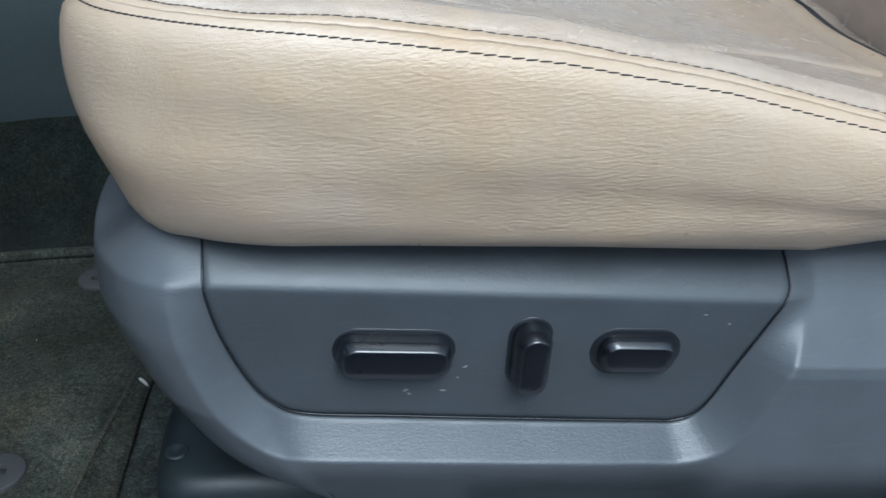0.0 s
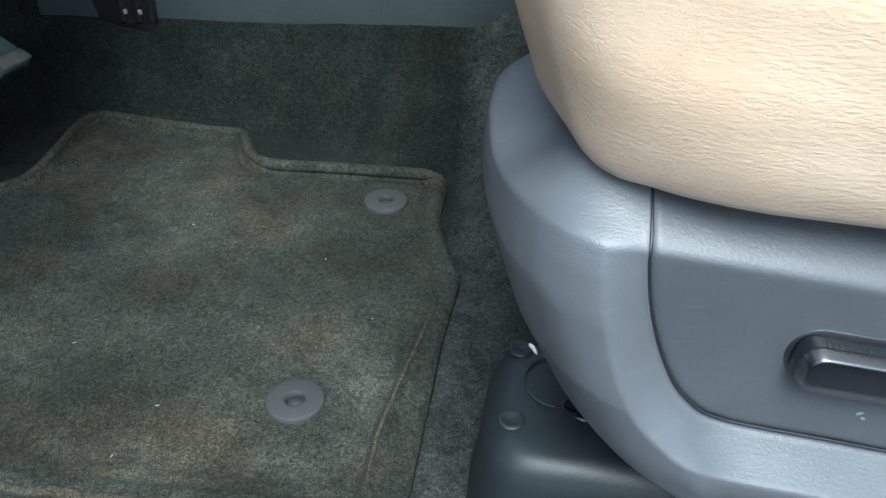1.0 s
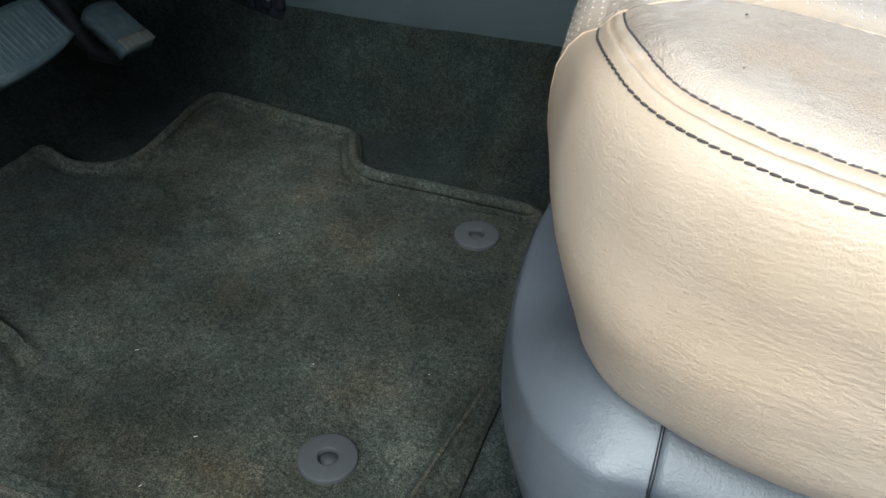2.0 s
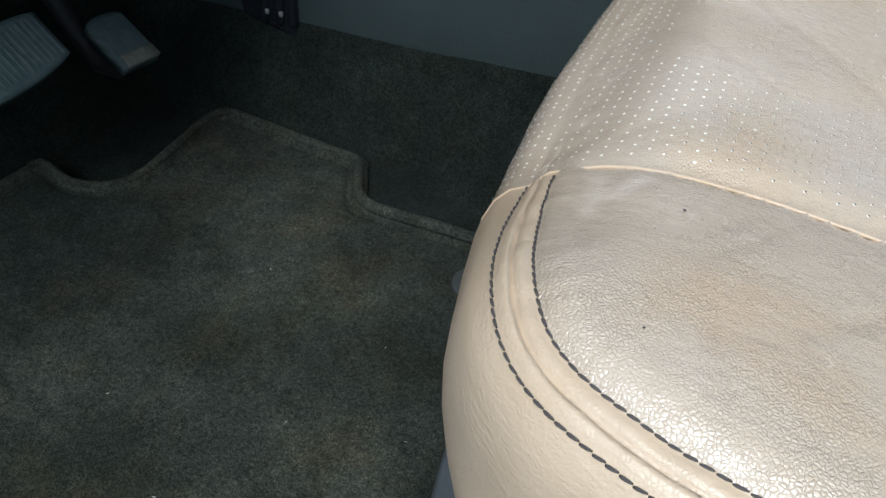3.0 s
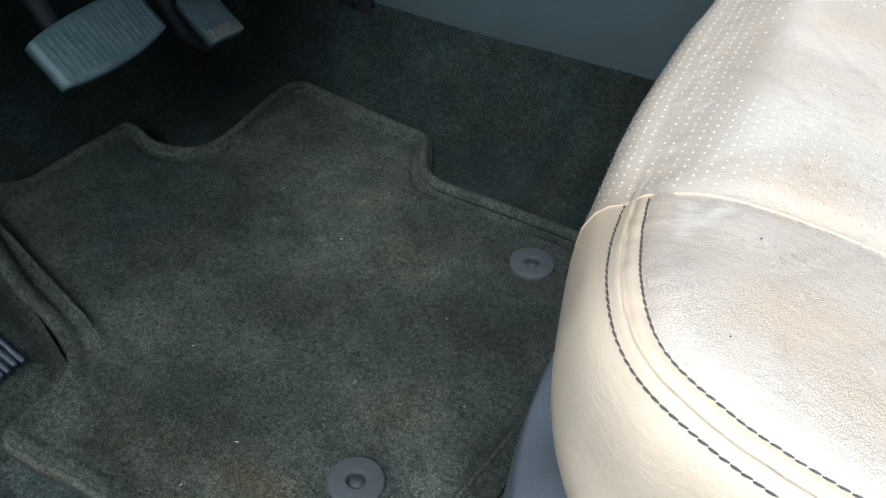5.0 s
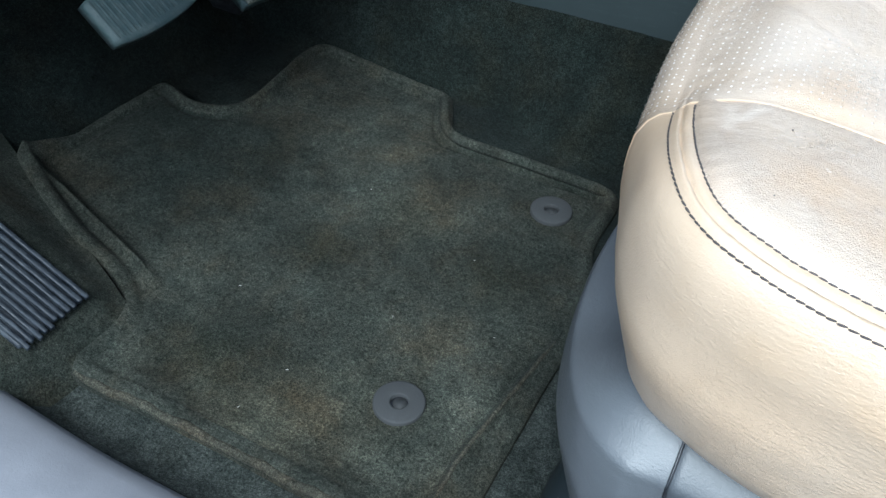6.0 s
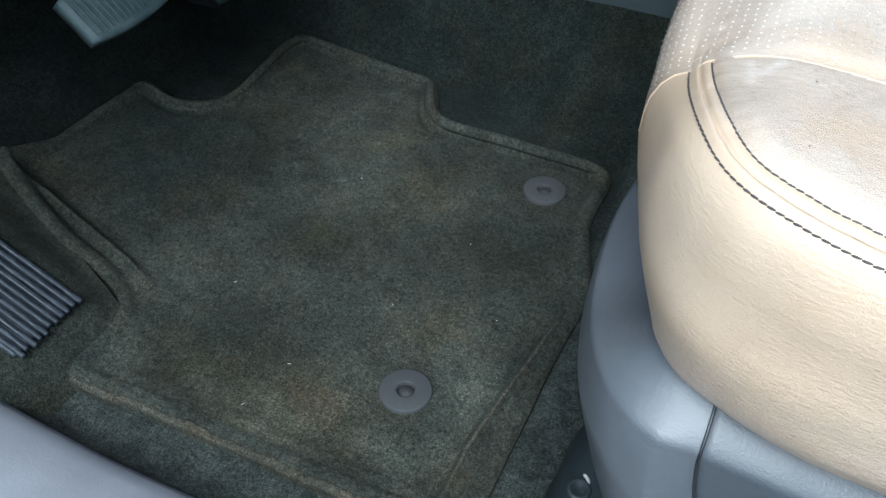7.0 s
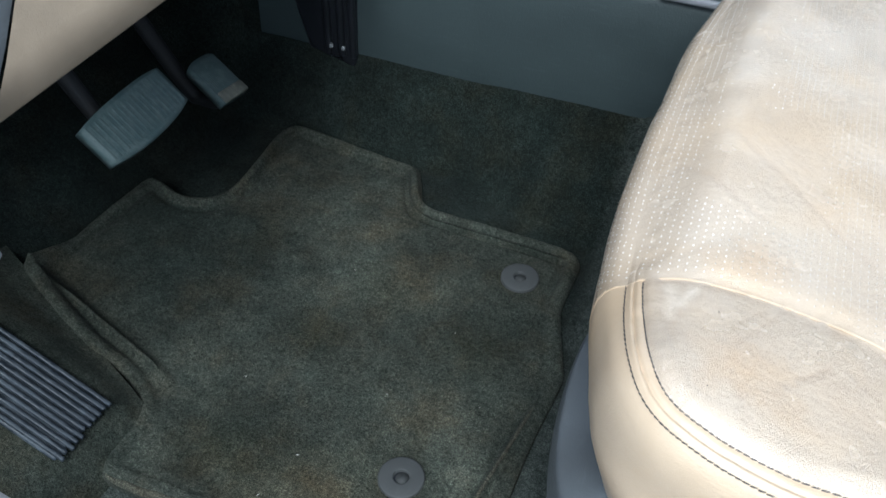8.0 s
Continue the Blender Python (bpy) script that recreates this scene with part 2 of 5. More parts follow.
LEATHER = (0.575, 0.465, 0.367)
M_SIDE = leather("leather_side", (0.575, 0.447, 0.328), (260, 320, 760), 0.68, 900, 0.24, 0.30, 0.25, 0.0, 0.35)
M_BOLSTER = leather("leather_bolster", LEATHER, (210, 330, 250), 0.52, 1080, 0.64, 0.24, 0.16, 0.8, 0.4, 1.0, (((-0.056, 0.036), (-0.030, 0.082), 0.0012), ((-0.036, 0.022), (-0.008, 0.058), 0.0012), ((-0.084, 0.055), (-0.078, 0.030), 0.0010), ((-0.055, 0.053), (-0.040, 0.075), 0.0009), ((-0.050, 0.022), (-0.042, 0.000), 0.0009), ((-0.025, 0.035), (-0.011, 0.052), 0.0012)), ((-0.050, 0.030, 0.020, 0.48), (-0.030, 0.012, 0.014, 0.35)),
                    (((-0.0835, 0.074), (-0.0800, 0.044), 0.0011), ((-0.073, 0.076), (-0.079, 0.054), 0.0009)))
M_INSERT = leather("leather_insert", LEATHER, (210, 330, 250), 0.36, 1150, 0.45, 0.24, 0.14, 0.6, 0.2, 1.0, (((-0.078, 0.206), (0.010, 0.124), 0.0018), ((-0.104, 0.176), (-0.046, 0.132), 0.0014)), ((-0.050, 0.099, 0.022, 0.42), (-0.02, 0.16, 0.018, 0.25)))
M_THREAD = material("dark_thread", (0.066, 0.056, 0.055), 0.8)[0]
# pale tone stands in for light caught on the hole rims
M_HOLE = material("lit_hole_rim", (0.92, 0.87, 0.79), 0.5)[0]
M_SHIELD = plastic("grey_plastic", (0.085, 0.091, 0.0985), 0.34, 0.27, wrinkle=(420, 420, 1500))
M_PANEL = plastic("dark_grey_plastic", (0.057, 0.063, 0.070), 0.38, 0.22)
M_SWITCH = plastic("black_switch_plastic", (0.004, 0.005, 0.008), 0.26, 0.06, 1400, 0.08)
for key, value in (("Specular IOR Level", 0.6), ("Coat Weight", 0.55), ("Coat Roughness", 0.16)):
    M_SWITCH.node_tree.nodes["Principled BSDF"].inputs[key].default_value = value
M_BLACK = plastic("black_trim_plastic", (0.012, 0.013, 0.016), 0.3, 0.15)
M_BRACKET = plastic("bracket_plastic", (0.011, 0.016, 0.018), 0.5, 0.25)
M_SKIRT = plastic("bracket_skirt_plastic", (0.045, 0.055, 0.058), 0.38, 0.25)
M_CONSOLE = plastic("console_plastic", (0.023, 0.033, 0.034), 0.6, 0.5, 900)
M_SILL = plastic("sill_plastic", (0.22, 0.22, 0.238), 0.45, 0.4)
PALE, BROWN, MURK, TEAL = (1.45, 1.42, 1.40), (1.34, 1.22, 1.10), (0.68, 0.68, 0.62), (0.68, 0.76, 0.78)
M_MAT = carpet("mat_carpet", (0.0415, 0.0440, 0.0383), 0.6, 0.9, 0.45, None, (
    (-0.448, 0.400, 0.060, PALE), (-0.385, 0.370, 0.055, PALE), (-0.340, 0.325, 0.050, BROWN), (-0.300, 0.345, 0.045, PALE), (-0.455, 0.200, 0.045, PALE), (-0.300, 0.200, 0.075, PALE),
    (-0.225, 0.190, 0.050, PALE), (-0.290, 0.095, 0.060, BROWN), (-0.330, 0.055, 0.040, PALE), (-0.450, 0.075, 0.030, PALE), (-0.385, 0.250, 0.040, MURK), (-0.400, 0.110, 0.055, MURK),
    # pale marks below lighten the near mat in place of light from the door
    (-0.560, 0.270, 0.100, TEAL), (-0.610, 0.330, 0.060, TEAL), (-0.500, 0.330, 0.050, TEAL), (-0.240, 0.290, 0.045, MURK), (-0.215, 0.085, 0.045, PALE), (-0.190, 0.150, 0.035, PALE), (-0.235, 0.070, 0.070, PALE), (-0.345, 0.085, 0.060, BROWN), (-0.205, 0.250, 0.050, PALE)))
M_RIM = carpet("mat_rim_carpet", (0.0445, 0.047, 0.041), 0.6, 0.8, 0.45)
M_BINDING = carpet("mat_binding_carpet", (0.072, 0.067, 0.055), 0.5, 0.9, 0.45)
M_CARPET = carpet("floor_carpet", (0.0140, 0.0175, 0.0163), 0.5, 0.8, 0.5, (0.052, 0.058, 0.053))
M_RAMP = carpet("ramp_carpet", (0.036, 0.039, 0.034), 0.6, 0.8, 0.5)
M_RUBBER = grimy_rubber("footrest_rubber", (0.005, 0.008, 0.013), (0.050, 0.060, 0.072))
M_PEDAL = grimy_rubber("pedal_rubber", (0.056, 0.086, 0.087), (0.135, 0.165, 0.160))
M_WORN_LIT = grimy_rubber("worn_lit_rubber", (0.12, 0.12, 0.10), (0.30, 0.29, 0.24))
M_ARM = plastic("pedal_arm_steel", (0.006, 0.006, 0.007), 0.75, 0.2)
M_DISC = plastic("grommet_plastic", (0.037, 0.038, 0.038), 0.72, 0.3)
M_STUD = plastic("stud_plastic", (0.026, 0.027, 0.027), 0.7, 0.3)
M_BEIGE = plastic("beige_plastic", (0.33, 0.255, 0.185), 0.55, 0.3)
M_WHITE = material("white_chip", (0.22, 0.215, 0.20), 0.85)[0]
M_LINT = material("pale_lint", (0.5, 0.48, 0.44), 0.9)[0]
M_ROOF = plastic("headliner", (0.45, 0.42, 0.38), 0.9, 0.2)
M_GROUND = plastic("paving", (0.05, 0.05, 0.048), 0.9, 0.5, 90)
M_SCUFF = material("pale_scuff", (0.22, 0.22, 0.23), 0.8)[0]
M_TICK = material("worn_tick", (0.026, 0.028, 0.032), 0.7)[0]
M_CLIP = plastic("glint_clip_plastic", (0.16, 0.165, 0.17), 0.4)
M_METAL = material("dark_metal", (0.08, 0.08, 0.085), 0.4, 0.9)[0]

# ---------------------------------------------------------------- helpers for meshes


def mesh_ob(name, verts, faces, mat, parent=None, label="", smooth=True, normals=None):
    me = bpy.data.meshes.new(name)
    me.from_pydata([tuple(float(c) for c in v) for v in verts], [], [tuple(int(i) for i in f) for f in faces])
    me.materials.append(mat)
    if smooth:
        me.polygons.foreach_set("use_smooth", [True] * len(me.polygons))
    if normals is not None:
        me.normals_split_custom_set_from_vertices([tuple(float(c) for c in v) for v in normals])
    me.update()
    ob = new(name, me)
    if parent:
        ob.parent = parent
    if label:
        tagged(ob, label)
    return ob


def part(name, bm, mat, parent, label="", smooth=True):
    me = bpy.data.meshes.new(name)
    bmesh.ops.recalc_face_normals(bm, faces=bm.faces)
    bm.to_mesh(me)
    bm.free()
    me.materials.append(mat)
    if smooth:
        me.polygons.foreach_set("use_smooth", [True] * len(me.polygons))
    ob = new(name, me)
    if parent:
        ob.parent = parent
    if label:
        tagged(ob, label)
    return ob


def empty(name, label, category, kind="", group=""):
    return tagged(new(name), label, category, group, kind)


def smooth_step(a, b, x):
    t = np.clip((np.asarray(x, float) - a) / (b - a), 0, 1)
    return t * t * (3 - 2 * t)


def spline(points, n, closed=False):
    """Catmull-Rom through the points, resampled to n even steps."""
    p = np.array(points, float)
    k = len(p)
    out = []
    for i in range(k if closed else k - 1):
        if closed:
            a, b, c, d = p[(i - 1) % k], p[i], p[(i + 1) % k], p[(i + 2) % k]
        else:
            a, b, c, d = p[max(i - 1, 0)], p[i], p[i + 1], p[min(i + 2, k - 1)]
        for t in np.linspace(0, 1, 24, endpoint=False):
            out.append(0.5 * (2 * b + (c - a) * t + (2 * a - 5 * b + 4 * c - d) * t * t + (3 * b - a - 3 * c + d) * t ** 3))
    out.append(p[0] if closed else p[-1])
    out = np.array(out)
    s = np.r_[0, np.cumsum(np.linalg.norm(np.diff(out, axis=0), axis=1))]
    at = np.linspace(0, s[-1], n + 1 if closed else n)
    if closed:
        at = at[:-1]
    return np.stack([np.interp(at, s, out[:, j]) for j in range(out.shape[1])], 1)


def grid_faces(rows, cols, wrap=False):
    f = []
    for i in range(rows - 1):
        for j in range(cols if wrap else cols - 1):
            k = (j + 1) % cols
            f.append((i * cols + j, i * cols + k, (i + 1) * cols + k, (i + 1) * cols + j))
    return f


def vertex_normals(v, faces):
    v = np.asarray(v, float)
    f = np.array(faces)
    nrm = np.cross(v[f[:, 2]] - v[f[:, 0]], v[f[:, 3]] - v[f[:, 1]])
    out = np.zeros_like(v)
    for k in range(4):
        np.add.at(out, f[:, k], nrm)
    ln = np.linalg.norm(out, axis=1, keepdims=True)
    return out / np.maximum(ln, 1e-12)


def edge_distance(pts, poly):
    """Signed distance to a closed polygon, positive inside, and the nearest edge points."""
    a = poly
    b = np.roll(poly, -1, 0)
    d = np.full(len(pts), 1e9)
    near = np.zeros_like(pts)
    inside = np.zeros(len(pts), bool)
    for p, q in zip(a, b):
        e = q - p
        t = np.clip(((pts - p) @ e) / max(e @ e, 1e-12), 0, 1)
        c = p + t[:, None] * e
        dd = np.linalg.norm(pts - c, axis=1)
        m = dd < d
        d[m] = dd[m]
        near[m] = c[m]
        if abs(q[1] - p[1]) > 1e-12:
            cross = ((p[1] > pts[:, 1]) != (q[1] > pts[:, 1])) & (pts[:, 0] < (q[0] - p[0]) * (pts[:, 1] - p[1]) / (q[1] - p[1]) + p[0])
            inside ^= cross
    return np.where(inside, d, -d), near


def sheet(poly, cell, height):
    """A grid mesh cut to a closed outline; height(x, y, d) gives z."""
    lo, hi = poly.min(0) - cell, poly.max(0) + cell
    nx, ny = int((hi[0] - lo[0]) / cell) + 2, int((hi[1] - lo[1]) / cell) + 2
    gx, gy = np.meshgrid(lo[0] + cell * np.arange(nx), lo[1] + cell * np.arange(ny), indexing="ij")
    pts = np.stack([gx.ravel(), gy.ravel()], 1)
    d, near = edge_distance(pts, poly)
    keep_out = d < 0
    use = d > -0.75 * cell
    snap = use & (keep_out | (d < 0.3 * cell))
    pts[snap] = near[snap]
    d = np.where(snap, 0, d)
    z = height(pts[:, 0], pts[:, 1], d)
    faces = []
    idx = -np.ones(len(pts), int)
    verts = []
    for i in range(nx - 1):
        for j in range(ny - 1):
            q = (i * ny + j, (i + 1) * ny + j, (i + 1) * ny + j + 1, i * ny + j + 1)
            ok = [k for k in q if use[k]]
            if len(ok) < 3 or not any(d[k] > 0 for k in ok):
                continue
            for k in ok:
                if idx[k] < 0:
                    idx[k] = len(verts)
                    verts.append((pts[k, 0], pts[k, 1], z[k]))
            faces.append([idx[k] for k in ok])
    return verts, faces


def rounded_block(size, radius, segments=3, taper=1.0):
    """A box centred on its base with rounded edges; taper shrinks its top."""
    bm = bmesh.new()
    bmesh.ops.create_cube(bm, size=1.0)
    for v in bm.verts:
        k = taper if v.co.z > 0 else 1.0
        v.co = Vector((v.co.x * size[0] * k, v.co.y * size[1] * k, (v.co.z + 0.5) * size[2]))
    bmesh.ops.bevel(bm, geom=bm.edges[:], offset=radius, segments=segments, profile=0.5, affect="EDGES")
    return bm


def wobble(x, y, z, scale, seed=0.0):
    return noise.noise(Vector((x * scale + seed, y * scale - seed, z * scale + 2 * seed)))


def tube(path, radius, sides=8):
    path = np.asarray(path, float)
    tan = np.gradient(path, axis=0)
    tan /= np.linalg.norm(tan, axis=1, keepdims=True)
    up = np.array([0.0, 0.0, 1.0])
    v = []
    radius = np.broadcast_to(radius, len(path))
    for p, t, r in zip(path, tan, radius):
        a = np.cross(t, up)
        a /= max(np.linalg.norm(a), 1e-9)
        b = np.cross(a, t)
        for k in range(sides):
            w = 2 * math.pi * k / sides
            v.append(p + r * (math.cos(w) * a + math.sin(w) * b))
    return v, grid_faces(len(path), sides, True)


# ---------------------------------------------------------------- the car body: floor, walls, roof
TILT = 0.13  # the seat falls this much a metre towards its back


def carpet_height(x, y):
    x, y = np.asarray(x, float), np.asarray(y, float)
    z = -0.008 + 0 * x
    start = 0.465 + 0.063 * smooth_step(-0.20, -0.37, x)
    z = z + 0.112 * np.clip((y - start) / (0.573 - start), 0, 1.2) ** 1.3   # up to the console
    z = z + 0.45 * np.clip((-0.66 - x) / 0.45, 0, 1.2)               # toe board
    z = z + 0.022 * smooth_step(-0.165, -0.12, x) * smooth_step(0.30, 0.42, y)
    z = z + 0.02 * smooth_step(0.02, -0.01, y)
    z = z - 0.024 * smooth_step(-0.390, -0.375, x) * smooth_step(-0.185, -0.20, x) * smooth_step(0.40, 0.412, y) * smooth_step(0.450, 0.440, y)
    return z


xs = np.arange(-1.10, 0.95, 0.01)
ys = np.arange(-0.012, 0.601, 0.009)
gx, gy = np.meshgrid(xs, ys, indexing="ij")
gz = carpet_height(gx, gy)
gz = gz + np.array([0.0022 * wobble(a, b, 0, 18) + 0.001 * wobble(a, b, 0, 60) for a, b in zip(gx.ravel(), gy.ravel())]).reshape(gx.shape)
floor = mesh_ob("floor", np.stack([gx, gy, gz], -1).reshape(-1, 3), grid_faces(len(xs), len(ys)), M_CARPET)
tagged(floor, "dark charcoal carpet lining the footwell, dusty and worn", "floor", kind="structure")


def slab(name, lo, hi, mat, label, category, radius=0.006, kind="structure"):
    size = [b - a for a, b in zip(lo, hi)]
    bm = rounded_block(size, min(radius, min(size) * 0.45), 2)
    bmesh.ops.translate(bm, verts=bm.verts, vec=((lo[0] + hi[0]) / 2, (lo[1] + hi[1]) / 2, lo[2]))
    ob = part(name, bm, mat, None)
    return tagged(ob, label, category, kind=kind)


# unseen roof slab, its edges set to shade the far floor
slab("roof", (-0.15, -0.06, 1.16), (1.3, 1.45, 1.20), M_ROOF, "pale headliner slab, out of view, holding back skylight", "ceiling")
slab("wall_front", (-1.16, -0.12, -0.05), (-1.11, 1.45, 0.62), M_BLACK, "black bulkhead behind the pedals", "wall")
# unseen walls that bound the cabin light; the far one passes window light
slab("wall_far", (-1.16, 1.41, -0.1), (1.3, 1.45, 0.56), M_CONSOLE, "dark far-side wall, out of view, kept low for window light", "wall")
slab("wall_back", (1.26, -0.12, -0.1), (1.3, 1.45, 0.9), M_CONSOLE, "plain dark wall, out of view, closing the back", "wall")
slab("floor_far", (-1.15, 0.66, -0.06), (1.28, 1.42, 0.0), M_CARPET, "dark carpet on the passenger side", "floor")
slab("ground", (-30, -30, -0.42), (30, 30, -0.40), M_GROUND, "grey paving outside the open door", "ground", 0.004)

# unseen wall, added to hold back low skylight on the door side
slab("wall_light_block", (-6, -2.25, -0.40), (6, -2.10, 0.65), M_GROUND, "unseen plain grey wall that blocks low skylight", "wall", 0.02)


def build_open_door():
    """The driver's door, out of view, stands open ahead of the sill to shade the front."""
    bm = rounded_block((0.09, 1.05, 1.20), 0.03, 3)
    bmesh.ops.rotate(bm, verts=bm.verts, cent=(0, 0, 0), matrix=Matrix.Rotation(radians(-24), 3, "Z"))
    bmesh.ops.translate(bm, verts=bm.verts, vec=(-0.99, -0.66, -0.22))
    ob = part("wall_door", bm, M_CONSOLE, None)
    tagged(ob, "open driver's door with dark trim, out of view, shading the front", "car door", kind="structure")


build_open_door()

# ---------------------------------------------------------------- door sill
def build_sill():
    sill = empty("door_sill", "pale grey moulded plastic sill plate along the door opening", "sill trim", "structure")
    prof = [(0.002, -0.012), (0.000, 0.016), (-0.006, 0.024), (-0.016, 0.030), (-0.05, 0.040), (-0.10, 0.042), (-0.125, 0.036), (-0.135, 0.02), (-0.14, -0.06)]
    xs = np.arange(-1.1, 1.2, 0.02)
    v = [(x, y - 0.006 + 0.010 * smooth_step(-0.36, -0.56, x), z) for x in xs for y, z in prof]
    mesh_ob("plate", v, grid_faces(len(xs), len(prof)), M_SILL, sill)
    bm = rounded_block((2.3, 0.10, 0.30), 0.01, 2)
    bmesh.ops.translate(bm, verts=bm.verts, vec=(0.05, -0.10, -0.36))
    part("rocker", bm, M_SILL, sill, "pale painted body below the sill")


build_sill()


# ---------------------------------------------------------------- centre console
def build_console():
    con = empty("centre_console", "dark blue-grey moulded plastic side of the centre console", "console", "structure")
    xs = np.linspace(-0.62, 1.0, 60)
    prof = [(0.582, 0.07), (0.571, 0.092), (0.570, 0.100), (0.572, 0.14), (0.576, 0.19), (0.580, 0.222), (0.584, 0.232), (0.60, 0.24), (0.66, 0.245)]
    v = [(x, y, z) for x in xs for y, z in prof]
    mesh_ob("side_panel", v, grid_faces(len(xs), len(prof)), M_CONSOLE, con)
    bm = rounded_block((1.1, 0.006, 0.008), 0.0025, 2)
    bmesh.ops.translate(bm, verts=bm.verts, vec=(0.38, 0.577, 0.232))
    part("edge_strip", bm, M_SILL, con, "light grey edge strip")
    bm = rounded_block((1.6, 0.10, 0.23), 0.01, 2)
    bmesh.ops.translate(bm, verts=bm.verts, vec=(0.18, 0.645, -0.01))
    part("core", bm, M_CONSOLE, con)
    return con


build_console()


def build_black_trim():
    t = empty("console_trim", "glossy black ribbed trim at the front of the console", "trim panel", "structure")
    bm = rounded_block((0.085, 0.03, 0.42), 0.006, 3)
    for v in bm.verts:
        if v.co.z < 0.03:
            v.co.z += (0.0425 - v.co.x) * 0.18
    bmesh.ops.bisect_plane(bm, geom=bm.verts[:] + bm.edges[:] + bm.faces[:], plane_co=(0, 0, 0.10), plane_no=(0, 0, 1))
    for v in bm.verts:
        if v.co.z < 0.09 and v.co.x < 0:
            v.co.x += 0.022
    bmesh.ops.translate(bm, verts=bm.verts, vec=(-0.535, 0.58, 0.078))
    part("body", bm, M_BLACK, t)
    for x in (-0.527, -0.510, -0.496):
        bm = rounded_block((0.009, 0.008, 0.36), 0.003, 2)
        bmesh.ops.translate(bm, verts=bm.verts, vec=(x, 0.564, 0.094))
        part("rib", bm, M_BLACK, t)
    # the clips are coloured pale to stand in for their glints
    for x in (-0.5215, -0.506):
        bm = rounded_block((0.0045, 0.004, 0.0055), 0.0014, 2)
        bmesh.ops.translate(bm, verts=bm.verts, vec=(x, 0.560, 0.1035))
        part("clip", bm, M_CLIP, t, "small clip at the foot of a rib, coloured pale for its glint")


build_black_trim()

# ---------------------------------------------------------------- floor mat
MAT = spline([(-0.170, 0.041), (-0.163, 0.052), (-0.160, 0.14), (-0.158, 0.215), (-0.153, 0.280), (-0.157, 0.300), (-0.174, 0.350), (-0.179, 0.375), (-0.178, 0.430),
              (-0.184, 0.444), (-0.200, 0.449), (-0.28, 0.452), (-0.350, 0.453), (-0.364, 0.460), (-0.385, 0.502), (-0.398, 0.514), (-0.47, 0.520), (-0.540, 0.522),
              (-0.558, 0.515), (-0.566, 0.495), (-0.564, 0.440), (-0.563, 0.390), (-0.573, 0.364), (-0.600, 0.356), (-0.635, 0.368), (-0.655, 0.366), (-0.664, 0.32),
              (-0.668, 0.25), (-0.668, 0.20), (-0.655, 0.182), (-0.565, 0.142), (-0.510, 0.128), (-0.482, 0.108), (-0.478, 0.07), (-0.474, 0.048), (-0.460, 0.040), (-0.38, 0.042), (-0.28, 0.040)], 420, True)


def mat_height(x, y, d):
    z = 0.012 * smooth_step(-0.42, -0.60, x)
    rim = 0.0085 * np.exp(-((d - 0.0075) / 0.0058) ** 4) - 0.0065 * np.exp(-((d - 0.0172) / 0.0034) ** 4)
    far = np.maximum(smooth_step(0.33, 0.42, y), 0.4 * smooth_step(-0.44, -0.50, x))
    slot = smooth_step(-0.196, -0.206, x) * smooth_step(-0.375, -0.362, x) * smooth_step(0.40, 0.42, y)
    z = z - slot * 0.017 * np.exp(-((d - 0.0165) / 0.0040) ** 4)
    z = z + rim * (0.12 + 0.5 * far * (1 - slot)) - 0.003 * np.exp(-(d / 0.0015) ** 2)
    fold = x + 0.187 - 0.14 * np.maximum(y - 0.11, 0)
    z = z + (0.0045 * np.exp(-(fold / 0.0034) ** 2) - 0.0030 * np.exp(-((fold + 0.0075) / 0.0034) ** 2)) * smooth_step(0.27, 0.20, y)
    # a flange that leans on the footrest ramp
    z = z + np.minimum(0.020, 0.004 + 0.11 * np.maximum(-0.475 - x, 0)) * smooth_step(0.030, 0.002, d) * smooth_step(-0.480, -0.52, x) * smooth_step(0.26, 0.20, y)
    ridge = (y - 0.142) - (-0.471 - x) * 0.29
    z = z + (0.004 * np.exp(-(ridge / 0.009) ** 2) + 0.0035 * np.exp(-(ridge / 0.0035) ** 2)) * smooth_step(-0.46, -0.50, x)
    z = z + 0.0060 * smooth_step(0.080, 0.050, y) * smooth_step(0.0, 0.004, d)
    lump = np.array([0.0016 * wobble(a, b, 0, 16, 3.1) + 0.0007 * wobble(a, b, 0, 55, 1.7) for a, b in zip(x, y)])
    return z + lump


